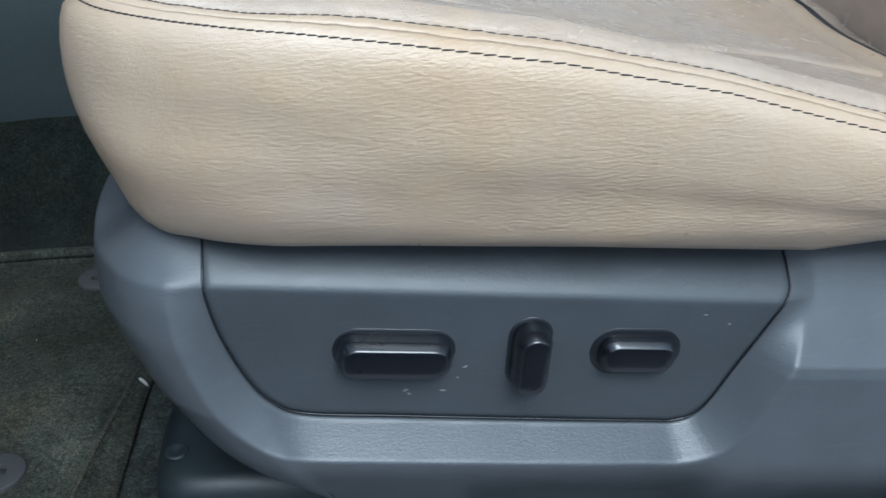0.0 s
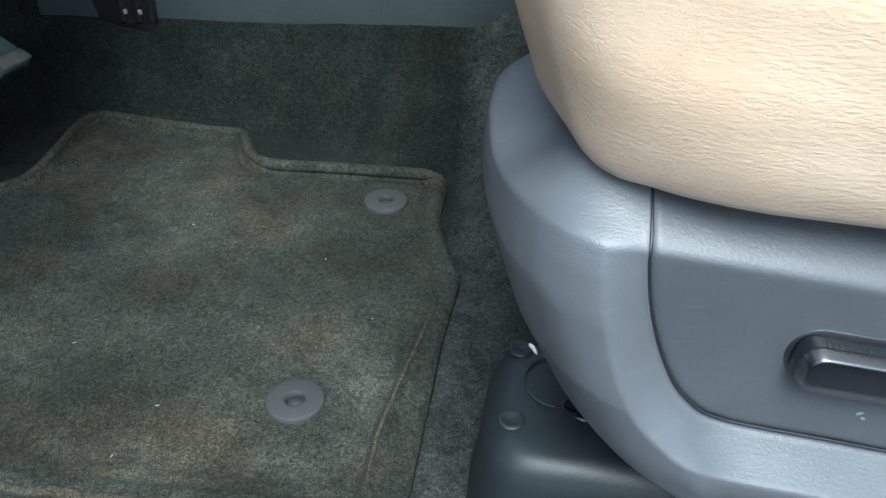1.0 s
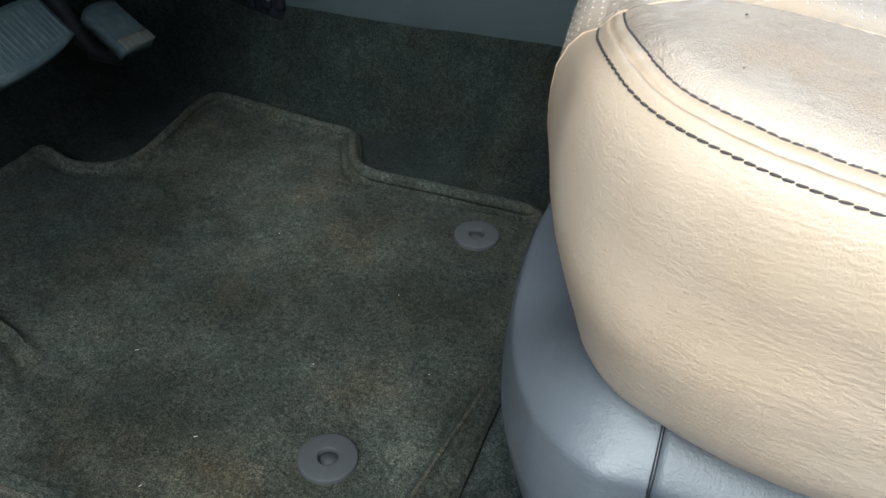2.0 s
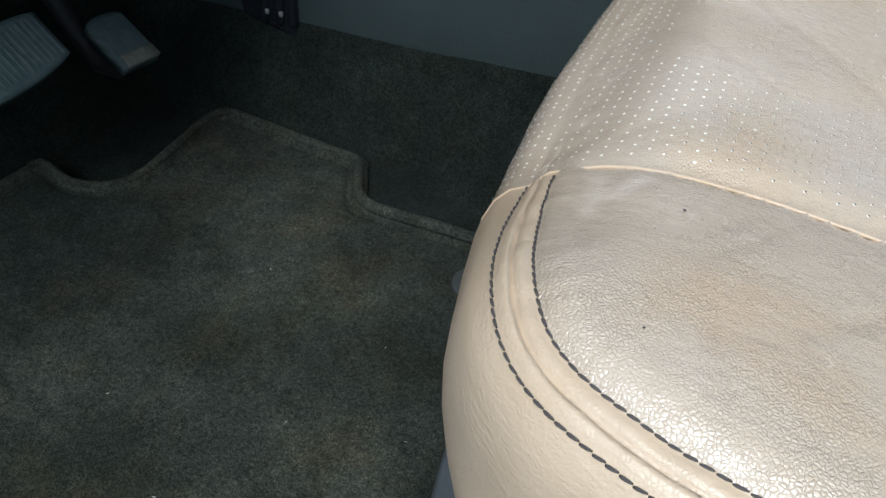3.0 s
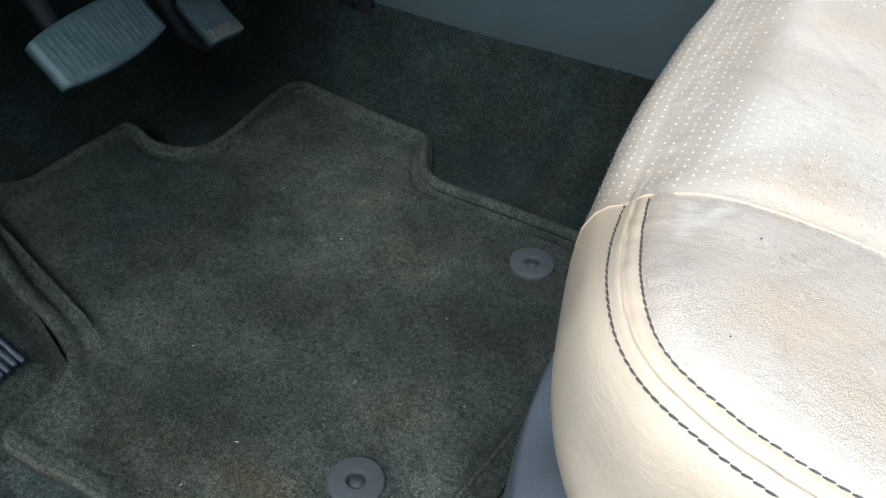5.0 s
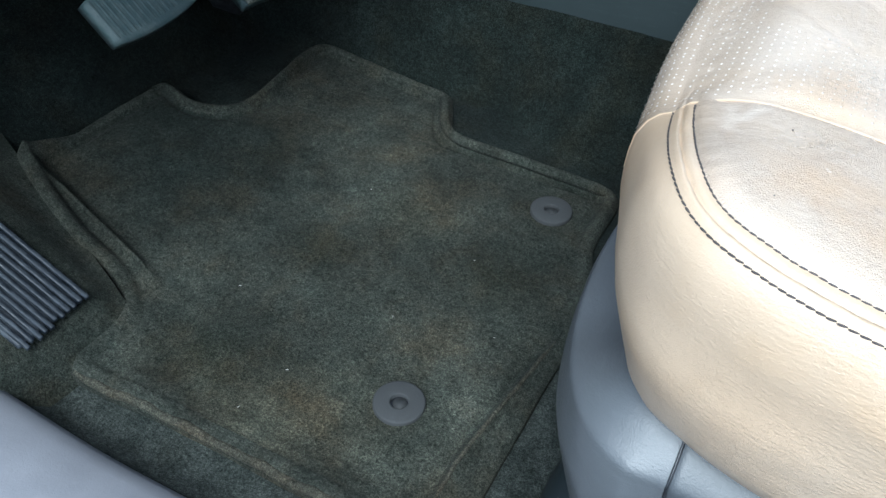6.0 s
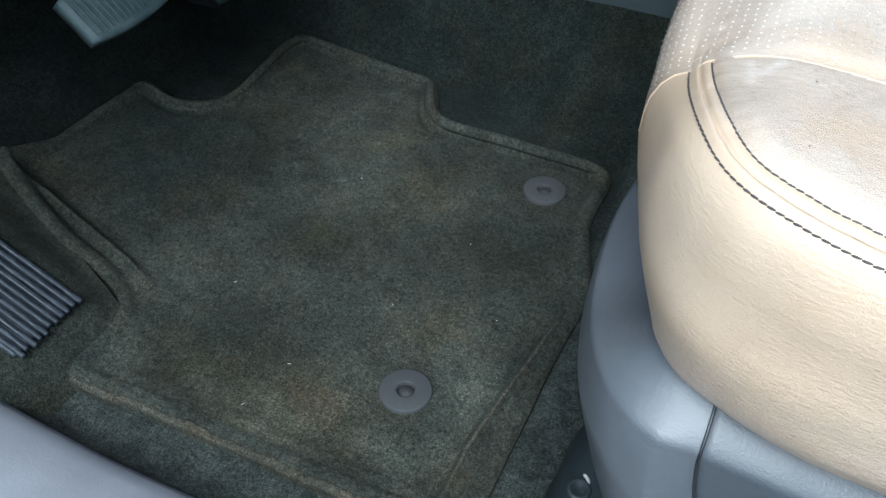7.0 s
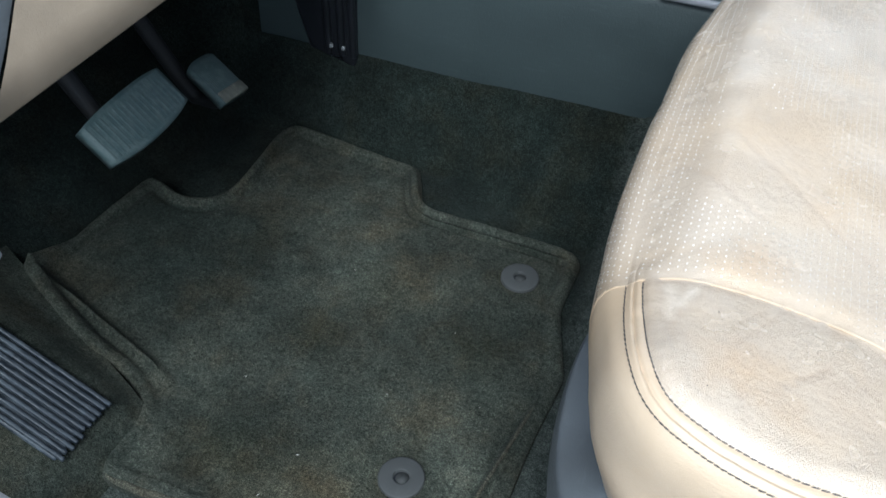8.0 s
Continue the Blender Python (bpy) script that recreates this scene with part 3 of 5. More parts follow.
def build_mat():
    v, f = sheet(MAT, 0.0024, mat_height)
    m = empty("floor_mat", "worn dusty charcoal carpet floor mat with raised rim", "floor mat")
    centre = np.array([np.mean([v[k][:2] for k in q], axis=0) for q in f])
    inside, _ = edge_distance(centre, MAT)
    for name, mat, pick, label in (("carpet_top", M_MAT, inside > 0.0135, ""), ("raised_rim", M_RIM, inside <= 0.0135, "paler trodden rim")):
        use = [q for q, ok in zip(f, pick) if ok]
        kept = sorted({k for q in use for k in q})
        back = {k: n for n, k in enumerate(kept)}
        mesh_ob(name, [v[k] for k in kept], [[back[k] for k in q] for q in use], mat, m, label)
    # the skirt gives the mat its thickness
    edge = np.array([(p[0], p[1], mat_height(np.array([p[0]]), np.array([p[1]]), np.array([0.0]))[0]) for p in MAT])
    low = edge.copy()
    low[:, 2] = carpet_height(edge[:, 0], edge[:, 1]) - 0.002
    k = len(edge)
    mesh_ob("edge", np.r_[edge, low], [(i, (i + 1) % k, k + (i + 1) % k, k + i) for i in range(k)], M_MAT, m)
    # the rolled edge along the console and the toe board
    around = np.array([p for p in MAT])
    inward = np.gradient(around, axis=0)
    inward = np.stack([-inward[:, 1], inward[:, 0]], 1)
    inward /= np.linalg.norm(inward, axis=1, keepdims=True)
    if edge_distance((around + inward * 0.004)[:1], MAT)[0][0] < 0:
        inward = -inward
    roll = around + inward * 0.0082
    use = [i for i, p in enumerate(around) if p[1] > 0.345 and p[0] < -0.181]
    run = roll[use]
    run = np.stack([np.convolve(np.r_[[run[0, j]] * 3, run[:, j], [run[-1, j]] * 3], np.ones(7) / 7, "valid") for j in range(2)], 1)
    h = 0.012 * smooth_step(-0.42, -0.60, run[:, 0]) + np.array([0.0008 * wobble(a, b, 0, 40, 2.2) for a, b in run])
    s = np.linspace(0, 1, len(run))
    fat = 0.0026 + 0.0022 * smooth_step(0, 0.03, s) * smooth_step(1, 0.75, s) + 0.0007 * smooth_step(-0.40, -0.37, run[:, 0])
    tv, tf = tube(np.c_[run, h + 0.0030], fat, 12)
    mesh_ob("rolled_edge", tv, tf, M_RIM, m, "rolled carpet edge")
    # trodden brown binding along the door, and worn crests of the folds beside the seat and the footrest
    ys = np.linspace(0.066, 0.245, 90)
    xs = np.linspace(-0.480, -0.625, 80)
    near = np.array([p for p in roll if p[1] < 0.06 and -0.466 < p[0] < -0.19])
    near = near[np.argsort(near[:, 0])] - np.array([0, 0.0065])
    for name, run, lift, fat, mat, label in (
            ("binding", near, 0.0012, 0.0036, M_BINDING, "trodden brown binding"),
            ("fold", np.c_[-0.187 + 0.14 * np.maximum(ys - 0.11, 0), ys], -0.0004, 0.0017, M_BINDING, "worn pale crest of a fold"),
            ("fold", np.c_[xs, 0.142 + (-0.471 - xs) * 0.29], -0.0006, 0.0018, M_RIM, "worn crest of a fold")):
        run = np.array([np.interp(np.linspace(0, 1, 120), np.linspace(0, 1, len(run)), run[:, j]) for j in range(2)]).T
        run[:, 1] += np.array([0.0007 * wobble(a, b, 0, 90, 5.3) for a, b in run])
        run[:, 0] += np.array([0.0005 * wobble(a, b, 0, 90, 8.3) for a, b in run])
        h = mat_height(run[:, 0], run[:, 1], edge_distance(run, MAT)[0]) + lift + np.array([0.0008 * wobble(a, b, 0, 70, 2.9) for a, b in run])
        ends = smooth_step(0, 0.12, np.linspace(0, 1, 120)) * smooth_step(1, 0.88, np.linspace(0, 1, 120))
        tv, tf = tube(np.c_[run, h], fat * (0.3 + 0.7 * ends), 10)
        mesh_ob(name, tv, tf, mat, m, label)
    return m


floor_mat = build_mat()


def build_grommet(x, y):
    g = empty("mat_grommet", "round grey plastic mat fastener with a centre hole", "mat fastener", group="mat fasteners")
    n = 48
    prof = [(0.0066, -0.006), (0.0066, 0.0008), (0.0069, 0.0012), (0.0080, 0.0013), (0.0178, 0.0011), (0.0189, 0.0008), (0.0193, 0.0002), (0.0193, -0.003)]
    v = [(r * math.cos(2 * math.pi * k / n), r * math.sin(2 * math.pi * k / n), z) for r, z in prof for k in range(n)]
    mesh_ob("ring", v, grid_faces(len(prof), n, True), M_DISC, g)
    bm = bmesh.new()
    bmesh.ops.create_circle(bm, cap_ends=True, radius=0.0068, segments=24)
    bmesh.ops.translate(bm, verts=bm.verts, vec=(0, 0, -0.0024))
    part("hole", bm, M_BLACK, g, "dark hole round the stud")
    bm = bmesh.new()
    bmesh.ops.create_cone(bm, cap_ends=True, radius1=0.0056, radius2=0.0052, depth=0.002, segments=24)
    bmesh.ops.translate(bm, verts=bm.verts, vec=(0.0006, 0.0002, -0.0022))
    part("stud", bm, M_STUD, g, "dark grey stud inside the hole")
    g.location = (x, y, float(mat_height(np.array([x]), np.array([y]), np.array([0.08]))[0]) + 0.0030)
    return g


build_grommet(-0.246, 0.133)
build_grommet(-0.229, 0.390)

# ---------------------------------------------------------------- seat cushion
# Plan of the stitched edge, from the back of the outer side round the front to the far side.
EDGE = spline([(0.46, -0.014), (0.34, -0.018), (0.20, -0.0205), (0.08, -0.0215), (0.0, -0.0205), (-0.022, -0.0198), (-0.045, -0.0175), (-0.060, -0.0142), (-0.074, -0.0085), (-0.085, 0.002), (-0.0935, 0.020), (-0.099, 0.042),
               (-0.1025, 0.064), (-0.1048, 0.085), (-0.108, 0.12), (-0.111, 0.18), (-0.110, 0.26), (-0.106, 0.34), (-0.096, 0.41), (-0.078, 0.455), (-0.040, 0.485), (0.02, 0.498), (0.2, 0.502), (0.46, 0.50)], 620)
NU = len(EDGE)
TAN = np.gradient(EDGE, axis=0)
TAN /= np.linalg.norm(TAN, axis=1, keepdims=True)
NORMAL = np.stack([TAN[:, 1], -TAN[:, 0]], 1)
if NORMAL[0, 1] > 0:
    NORMAL = -NORMAL


# the two stitched rows lie closer together round the corner and the front
PINCH = 0.0014 * smooth_step(-0.03, -0.075, EDGE[:, 0])
EDGE = EDGE - NORMAL * PINCH[:, None]


def edge_top(x, y):
    """Height of the stitched edge above the seat's own base plane."""
    z = np.interp(x, [-0.12, 0.0, 0.036, 0.103, 0.175, 0.248, 0.35, 0.46], [0.3450, 0.3450, 0.3440, 0.341, 0.3330, 0.3200, 0.300, 0.284])
    z = z - 0.0250 * smooth_step(0.0, 0.10, y) * smooth_step(-0.06, -0.10, x)
    return z


def seam_y(x):
    """Where the bolster meets the perforated centre."""
    return 0.080 + 0.0018 * smooth_step(-0.08, -0.035, x) - 0.003 * smooth_step(-0.075, -0.10, x) - 0.010 * smooth_step(-0.02, 0.05, x) + 0.035 * smooth_step(0.05, 0.28, x)


def top_height(x, y):
    z = 0.3430 - 0.024 * smooth_step(0.02, 0.22, x) - 0.018 * smooth_step(0.2, 0.45, x)
    z = z - 0.012 * smooth_step(-0.07, -0.108, x)
    s = seam_y(x)
    u = np.clip((s - y) / (s + 0.012), 0, 1)
    near = 1 - (1 - u) ** 1.7
    z = z + near * (0.0115 + 0.004 * smooth_step(0.03, 0.12, x) - 0.008 * smooth_step(0.16, 0.34, x))
    far = smooth_step(0.41, 0.46, y)
    z = z + far * 0.02 * smooth_step(0.0, 0.2, x)
    z = z - 0.010 * np.exp(-((y - 0.25) / 0.12) ** 2) * smooth_step(-0.06, 0.08, x)
    z = z - 0.0028 * np.exp(-((y - s) / 0.0028) ** 2)
    z = z + 0.0030 * np.exp(-((y - s - 0.014) / 0.012) ** 2) * 0.4
    return z


def build_cushion(seat):
    front = smooth_step(0.025, 0.095, EDGE[:, 1])
    side = smooth_step(-0.072, -0.020, EDGE[:, 0]) * (EDGE[:, 1] < 0.1)
    corner = np.clip(1 - front - side, 0, 1)
    lift = np.interp(EDGE[:, 0], [-0.12, -0.06, -0.03, 0.035, 0.12, 0.24, 0.30, 0.4], [0.004, 0.0065, 0.0085, 0.0122, 0.0152, 0.0172, 0.028, 0.042])
    zt = edge_top(EDGE[:, 0], EDGE[:, 1])
    # outer rings from the hidden bottom up to the stitched edge: insets at the side, two at the corner and one at the front, and the height
    low = [(-0.057, -0.056, -0.047, -0.03, 0.224), (-0.040, -0.040, -0.033, -0.024, 0.2265), (-0.027, -0.030, -0.023, -0.0155, 0.2285), (-0.0185, -0.0225, -0.0135, -0.006, 0.2315),
           (-0.0138, -0.0175, -0.0095, -0.0014, 0.236), (-0.0105, -0.0128, -0.0060, 0.0005, 0.243), (-0.0072, -0.0086, -0.0030, 0.0034, 0.253), (-0.0038, -0.0048, 0.0003, 0.0058, 0.264),
           (-0.0012, -0.0014, 0.0028, 0.0080, 0.274), (0.0012, 0.0012, 0.0050, 0.0100, 0.284), (0.003, 0.0024, 0.0067, 0.0116, 0.295), (0.0042, 0.0032, 0.0077, 0.0126, 0.306),
           (0.005, 0.0034, 0.0077, 0.0122, 0.317), (0.0052, 0.0042, 0.0070, 0.0112, 0.327), (0.0046, 0.004, 0.0058, 0.0085, 0.337), (0.003, 0.0028, 0.0038, 0.005, 0.3435)]
    rings = []
    heights = []
    turn = smooth_step(-0.012, 0.022, EDGE[:, 1])

    def k_in(z):
        return float(smooth_step(0.3475, 0.325, z))
    for a, c, b, f, z in low:
        off = a * side + (c * (1 - turn) + b * turn) * corner + f * front
        rings.append(EDGE + NORMAL * (off + PINCH * k_in(z))[:, None])
        k = np.clip((z - 0.25) / 0.0975, 0, 1)
        heights.append(z + (zt - 0.3475) * k + lift * np.clip((0.30 - z) / 0.06, 0, 1))
    # above the stitches: a padded strip, a fine groove, a second strip with its own stitches
    strip = ((0.0, 0.0, 0.0), (0.0012, 0.0014, 0.0014), (0.0028, 0.0025, 0.0030), (0.0044, 0.0030, 0.0044), (0.0051, 0.0014, 0.0034), (0.0058, 0.0032, 0.0056), (0.0075, 0.0039, 0.0067), (0.0093, 0.0043, 0.0077),
             (0.0110, 0.0040, 0.0080), (0.0122, 0.0054, 0.0092), (0.0145, 0.0068, 0.0106), (0.0190, 0.0084, 0.0122))

    def roll_over(p, e):
        return zt + (top_height(p[:, 0], p[:, 1]) - zt) * (1 - (1 - np.clip(e / 0.042, 0, 1)) ** 3.2)
    for inset, dz, dzf in strip:
        seam = smooth_step(0.112, 0.066, EDGE[:, 1])
        back = smooth_step(-0.03, 0.03, EDGE[:, 0]) * (EDGE[:, 1] < 0.1)
        sewn = smooth_step(0.098, 0.084, EDGE[:, 1])
        ins = inset * (1 + 0.10 * back - (0.15 + 0.27 * sewn) * front - 0.26 * (1 - front) * (1 - back))
        dz = dz * (1 + 0.38 * back)
        rings.append(EDGE - NORMAL * ins[:, None])
        heights.append((zt + dz * (1 - front) + dzf * front) * seam + roll_over(rings[-1], ins) * (1 - seam))
    start = len(low)
    inner = rings[-1]
    inner_z = heights[-1]
    spine = np.stack([np.clip(inner[:, 0], 0.10, 0.46), np.full(NU, 0.24)], 1)
    for s in np.linspace(0, 1, 46)[1:] ** 1.15:
        p = inner * (1 - s) + spine * s
        d = np.linalg.norm(p - inner, axis=1)
        w = 1 - (1 - np.clip(d / 0.040, 0, 1)) ** 1.7
        rings.append(p)
        z = inner_z * (1 - w) + top_height(p[:, 0], p[:, 1]) * w
        heights.append(z * seam + roll_over(p, ins + d) * (1 - seam))
    rows = len(rings)
    v = np.zeros((rows, NU, 3))
    for i, (r, h) in enumerate(zip(rings, heights)):
        v[i, :, :2] = r
        v[i, :, 2] = h
    v = v.reshape(-1, 3)
    faces = np.array(grid_faces(rows, NU))
    nrm = vertex_normals(v, faces)
    if nrm[(rows - 8) * NU + NU // 2, 2] < 0:
        faces = faces[:, ::-1]
        nrm = -nrm
    # soft dents and folds of the stuffed leather
    push = np.array([0.0016 * wobble(p[0], p[1], p[2] * 1.6, 17, 5.0) + 0.0006 * wobble(p[0], p[1], p[2], 48, 2.0) for p in v])
    ring_no = np.repeat(np.arange(rows), NU)
    # long soft folds along the outer side
    fold = 0
    for x0, x1, za, zb, deep, wide in ((0.06, 0.34, 0.286, 0.272, -0.0015, 0.008), (0.12, 0.36, 0.262, 0.270, 0.0020, 0.006), (-0.06, 0.05, 0.300, 0.312, -0.0014, 0.008), (-0.05, 0.16, 0.262, 0.256, 0.0016, 0.005), (-0.02, 0.06, 0.322, 0.300, 0.0014, 0.006)):
        mid = za + (zb - za) * (v[:, 0] - x0) / (x1 - x0)
        along = smooth_step(x0 - 0.03, x0 + 0.03, v[:, 0]) * smooth_step(x1 + 0.04, x1 - 0.04, v[:, 0])
        fold = fold + deep * along * np.exp(-((v[:, 2] - mid) / wide) ** 2) * (v[:, 1] < 0.03) * (ring_no < start)
    push *= smooth_step(2, 8, ring_no) * (1 - 0.95 * np.exp(-((ring_no - start - 4) / 7.0) ** 2))
    # the strips between the stitches are puckered
    pucker = np.array([wobble(p[0], p[1], p[2], 135, 9.0) for p in v]) * np.exp(-((ring_no - start - 5) / 4.5) ** 4)
    push = push + fold + 0.00055 * pucker
    # short pleats run inwards from the inner row of stitches
    arc = np.r_[0, np.cumsum(np.linalg.norm(np.diff(EDGE, axis=0), axis=1))]
    pleat = np.array([wobble(a, 0.3, 0.7, 330, 4.0) for a in arc])
    beside = np.clip((ring_no - start - 8) / 2.0, 0, 1) * np.exp(-np.clip(ring_no - start - 10, 0, None) / 3.2) * np.tile(smooth_step(0.10, 0.06, EDGE[:, 1]), rows)
    push = push + 0.00042 * np.tile(pleat, rows) * beside
    v = v + nrm * push[:, None]
    v[:, 2] -= TILT * v[:, 0]
    nrm = vertex_normals(v, faces)
    mid = v[faces].mean(1)
    fr = ring_no[faces].min(1)
    front_face = (mid[:, 1] > seam_y(mid[:, 0])) & (mid[:, 1] < 0.44)
    kinds = np.where(front_face & (fr > 11), 2, np.where(fr < start + 8, 0, np.where(mid[:, 1] > 0.3, 3, 1)))
    made = []
    for k, (name, mat, label) in enumerate((("side_panel", M_SIDE, "smooth beige leather side panel with fine creases"), ("bolster", M_BOLSTER, "creased shiny beige leather bolster"), ("centre_panel", M_INSERT, "perforated beige leather centre"), ("bolster", M_BOLSTER, "beige leather bolster beside the console"))):
        f = faces[kinds == k]
        used = np.unique(f)
        back = -np.ones(len(v), int)
        back[used] = np.arange(len(used))
        made.append(mesh_ob(name, v[used], back[f], mat, seat, label, True, nrm[used]))
    return made, v.reshape(rows, NU, 3), nrm.reshape(rows, NU, 3), start


seat = empty("driver_seat", "beige leather driver's seat on a grey plastic base, worn and creased", "car seat")
(side_panel, bolster, centre_panel, _), CV, CN, START = build_cushion(seat)


def stitch_mesh(half, thick):
    """One short length of thread, blunt at both ends and bowed a little."""
    v = []
    ends = ((-1.0, 0.25), (-0.88, 0.62), (-0.4, 0.92), (0.4, 1.06), (0.85, 0.82), (1.0, 0.30))
    for s, r in ends:
        for k in range(6):
            w = 2 * math.pi * k / 6
            v.append((s * half, thick * r * math.cos(w), thick * (r * math.sin(w) - 0.5 * s * s)))
    f = grid_faces(len(ends), 6, True) + [tuple(range(6)), tuple(range(30, 36))]
    me = bpy.data.meshes.new("stitch")
    me.from_pydata(v, [], f)
    me.materials.append(M_THREAD)
    me.polygons.foreach_set("use_smooth", [True] * len(me.polygons))
    return me


def pitch(x):
    """Stitches are short round the corner and longer along the straight side."""
    return float(np.interp(x, [-0.103, -0.095, -0.085, -0.05, -0.02, 0.02, 0.07], [0.0042, 0.0037, 0.0028, 0.0027, 0.0034, 0.0046, 0.0057]))


def sew(ring, owner, thread, fill, rise=0.0003):
    sel = [k for k in range(NU) if EDGE[k, 1] < 0.079 and EDGE[k, 0] < 0.40]
    path, nrm = CV[ring, sel], CN[ring, sel]
    s = np.r_[0, np.cumsum(np.linalg.norm(np.diff(path, axis=0), axis=1))]
    a = 0.003
    while a < s[-1] - 0.001:
        p = np.array([np.interp(a, s, path[:, j]) for j in range(3)])
        q = np.array([np.interp(a + 0.002, s, path[:, j]) for j in range(3)])
        n = np.array([np.interp(a, s, nrm[:, j]) for j in range(3)])
        x = Vector(q - p).normalized()
        x = (x + Vector(n).cross(x) * 0.12 + Vector((random.uniform(-0.07, 0.07), random.uniform(-0.07, 0.07), 0))).normalized()
        z = Vector(n)
        y = z.cross(x).normalized()
        z = x.cross(y)
        step = pitch(p[0])
        ob = new("stitch", thread)
        ob.parent = owner
        m = Matrix((x, y, z)).transposed().to_4x4()
        grow = random.uniform(0.93, 1.05) * float(np.interp(step, [0.003, 0.006], [0.88, 0.88]))
        ob.matrix_basis = Matrix.Translation(Vector(p + n * rise)) @ m @ Matrix.Diagonal((step * fill / 2, grow, grow, 1))
        a += step * random.uniform(0.97, 1.03)


STITCH_OUTER = stitch_mesh(1.0, 0.00041)
STITCH_INNER = stitch_mesh(1.0, 0.00041)
sew(START, side_panel, STITCH_OUTER, 0.98)
sew(START + 8, bolster, STITCH_INNER, 0.95)


CUSHION = bvhtree.BVHTree.FromPolygons([tuple(p) for p in CV.reshape(-1, 3)], grid_faces(len(CV), NU))


def surface_at(xy):
    """Height and normal of the cushion's top at places in plan."""
    out_z, out_n = [], []
    for x, y in xy:
        hit, normal, _, _ = CUSHION.ray_cast(Vector((x, y, 0.6)), Vector((0, 0, -1)))
        out_z.append(hit.z if hit else 0.3)
        out_n.append((normal if normal.z > 0 else -normal) if hit else Vector((0, 0, 1)))
    return np.array(out_z), np.array([tuple(k) for k in out_n])


def build_fold_bead():
    """A bead on the seam of bolster and perforated centre, added for the fold's highlight."""
    xs = np.linspace(-0.0975, 0.31, 400)
    xy = np.stack([xs, seam_y(xs)], 1)
    z, _ = surface_at(xy)
    z = np.convolve(np.r_[2 * z[0] - z[10:0:-1], z, 2 * z[-1] - z[-2:-12:-1]], np.ones(21) / 21, "valid")
    path = np.c_[xy, z + 0.00035]
    # it runs on down the rounded front
    k = int(np.argmin(np.where(EDGE[:, 0] < -0.09, abs(EDGE[:, 1] - 0.0772), 9)))
    front = CV[11:START + 1, k] + CN[11:START + 1, k] * 0.00005
    path = np.r_[front, path]
    v, f = tube(path, np.r_[np.linspace(0.0002, 0.00036, len(front)), 0.00036 + 0.00012 * smooth_step(-0.0975, -0.070, xs)], 10)
    mesh_ob("fold_bead", v, f, M_SIDE, seat, "thin leather bead, added for the highlight on the fold")


build_fold_bead()


def build_perforations():
    step = 0.0044
    xy = []
    for i in range(112):
        for j in range(84):
            x = -0.1135 + i * step * 0.87 + random.uniform(-0.0003, 0.0003)
            y = 0.083 + j * step + (step / 2 if i % 2 else 0) + random.uniform(-0.0003, 0.0003)
            # no holes behind the front roll, where white sheen on worn-smooth leather hides them
            k = 0.012 * (random.random() - 0.5)
            closed = -0.087 + k < x < (-0.022 if y < 0.24 + k else -0.056) + k and y > 0.138 + k
            if x < 0.26 and y < 0.42 and y > seam_y(np.array(x)) + 0.0045 and not closed:
                xy.append((x, y))
    xy = np.array(xy)
    front = np.interp(xy[:, 1], EDGE[200:520, 1], EDGE[200:520, 0])
    xy = xy[xy[:, 0] > front + 0.0025]
    z, nn = surface_at(xy)
    spots = [((a, b), h, n) for (a, b), h, n in zip(xy, z, nn)]
    # the rows that run on over the rounded front
    cols = [k for k in range(NU) if 0.084 < EDGE[k, 1] < 0.42 and EDGE[k, 0] < -0.04]
    along = np.r_[0, np.cumsum(np.linalg.norm(np.diff(EDGE[cols], axis=0), axis=1))]
    for m in range(8):
        for want in np.arange(step / 2 if m % 2 else 0, along[-1], step):
            k = cols[int(np.argmin(abs(along - want)))]
            down, face = CV[:START + 1, k][::-1], CN[:START + 1, k][::-1]
            arc = np.r_[0, np.cumsum(np.linalg.norm(np.diff(down, axis=0), axis=1))]
            s = 0.001 + m * step * 0.87 + random.uniform(-0.0003, 0.0003)
            p = [float(np.interp(s, arc, down[:, i])) for i in range(3)]
            q = [float(np.interp(s, arc, face[:, i])) for i in range(3)]
            spots.append(((p[0], p[1]), p[2], q))
    v, f, v2, f2 = [], [], [], []
    for (x, y), h, n in spots:
        n = Vector(n)
        a = n.orthogonal().normalized()
        b = n.cross(a)
        # discs on the front roll are larger and paler, painting in light they catch
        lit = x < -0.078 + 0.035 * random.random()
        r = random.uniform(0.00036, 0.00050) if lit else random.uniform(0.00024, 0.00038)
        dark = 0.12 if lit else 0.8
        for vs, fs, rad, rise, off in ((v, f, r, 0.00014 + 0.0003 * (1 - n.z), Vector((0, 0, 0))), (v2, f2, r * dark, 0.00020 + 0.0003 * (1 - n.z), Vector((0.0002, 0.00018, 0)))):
            k = len(vs)
            for w in range(7):
                t = 2 * math.pi * w / 7
                vs.append(Vector((x, y, h)) + n * rise + off + rad * (math.cos(t) * a + math.sin(t) * b))
            fs.append(tuple(range(k, k + 7)))
    tagged(mesh_ob("perforation", v, f, M_HOLE, centre_panel, "pinprick perforations, drawn pale as if catching light", False), kind="stuff")
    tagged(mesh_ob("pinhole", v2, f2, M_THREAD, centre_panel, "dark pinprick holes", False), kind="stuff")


build_perforations()


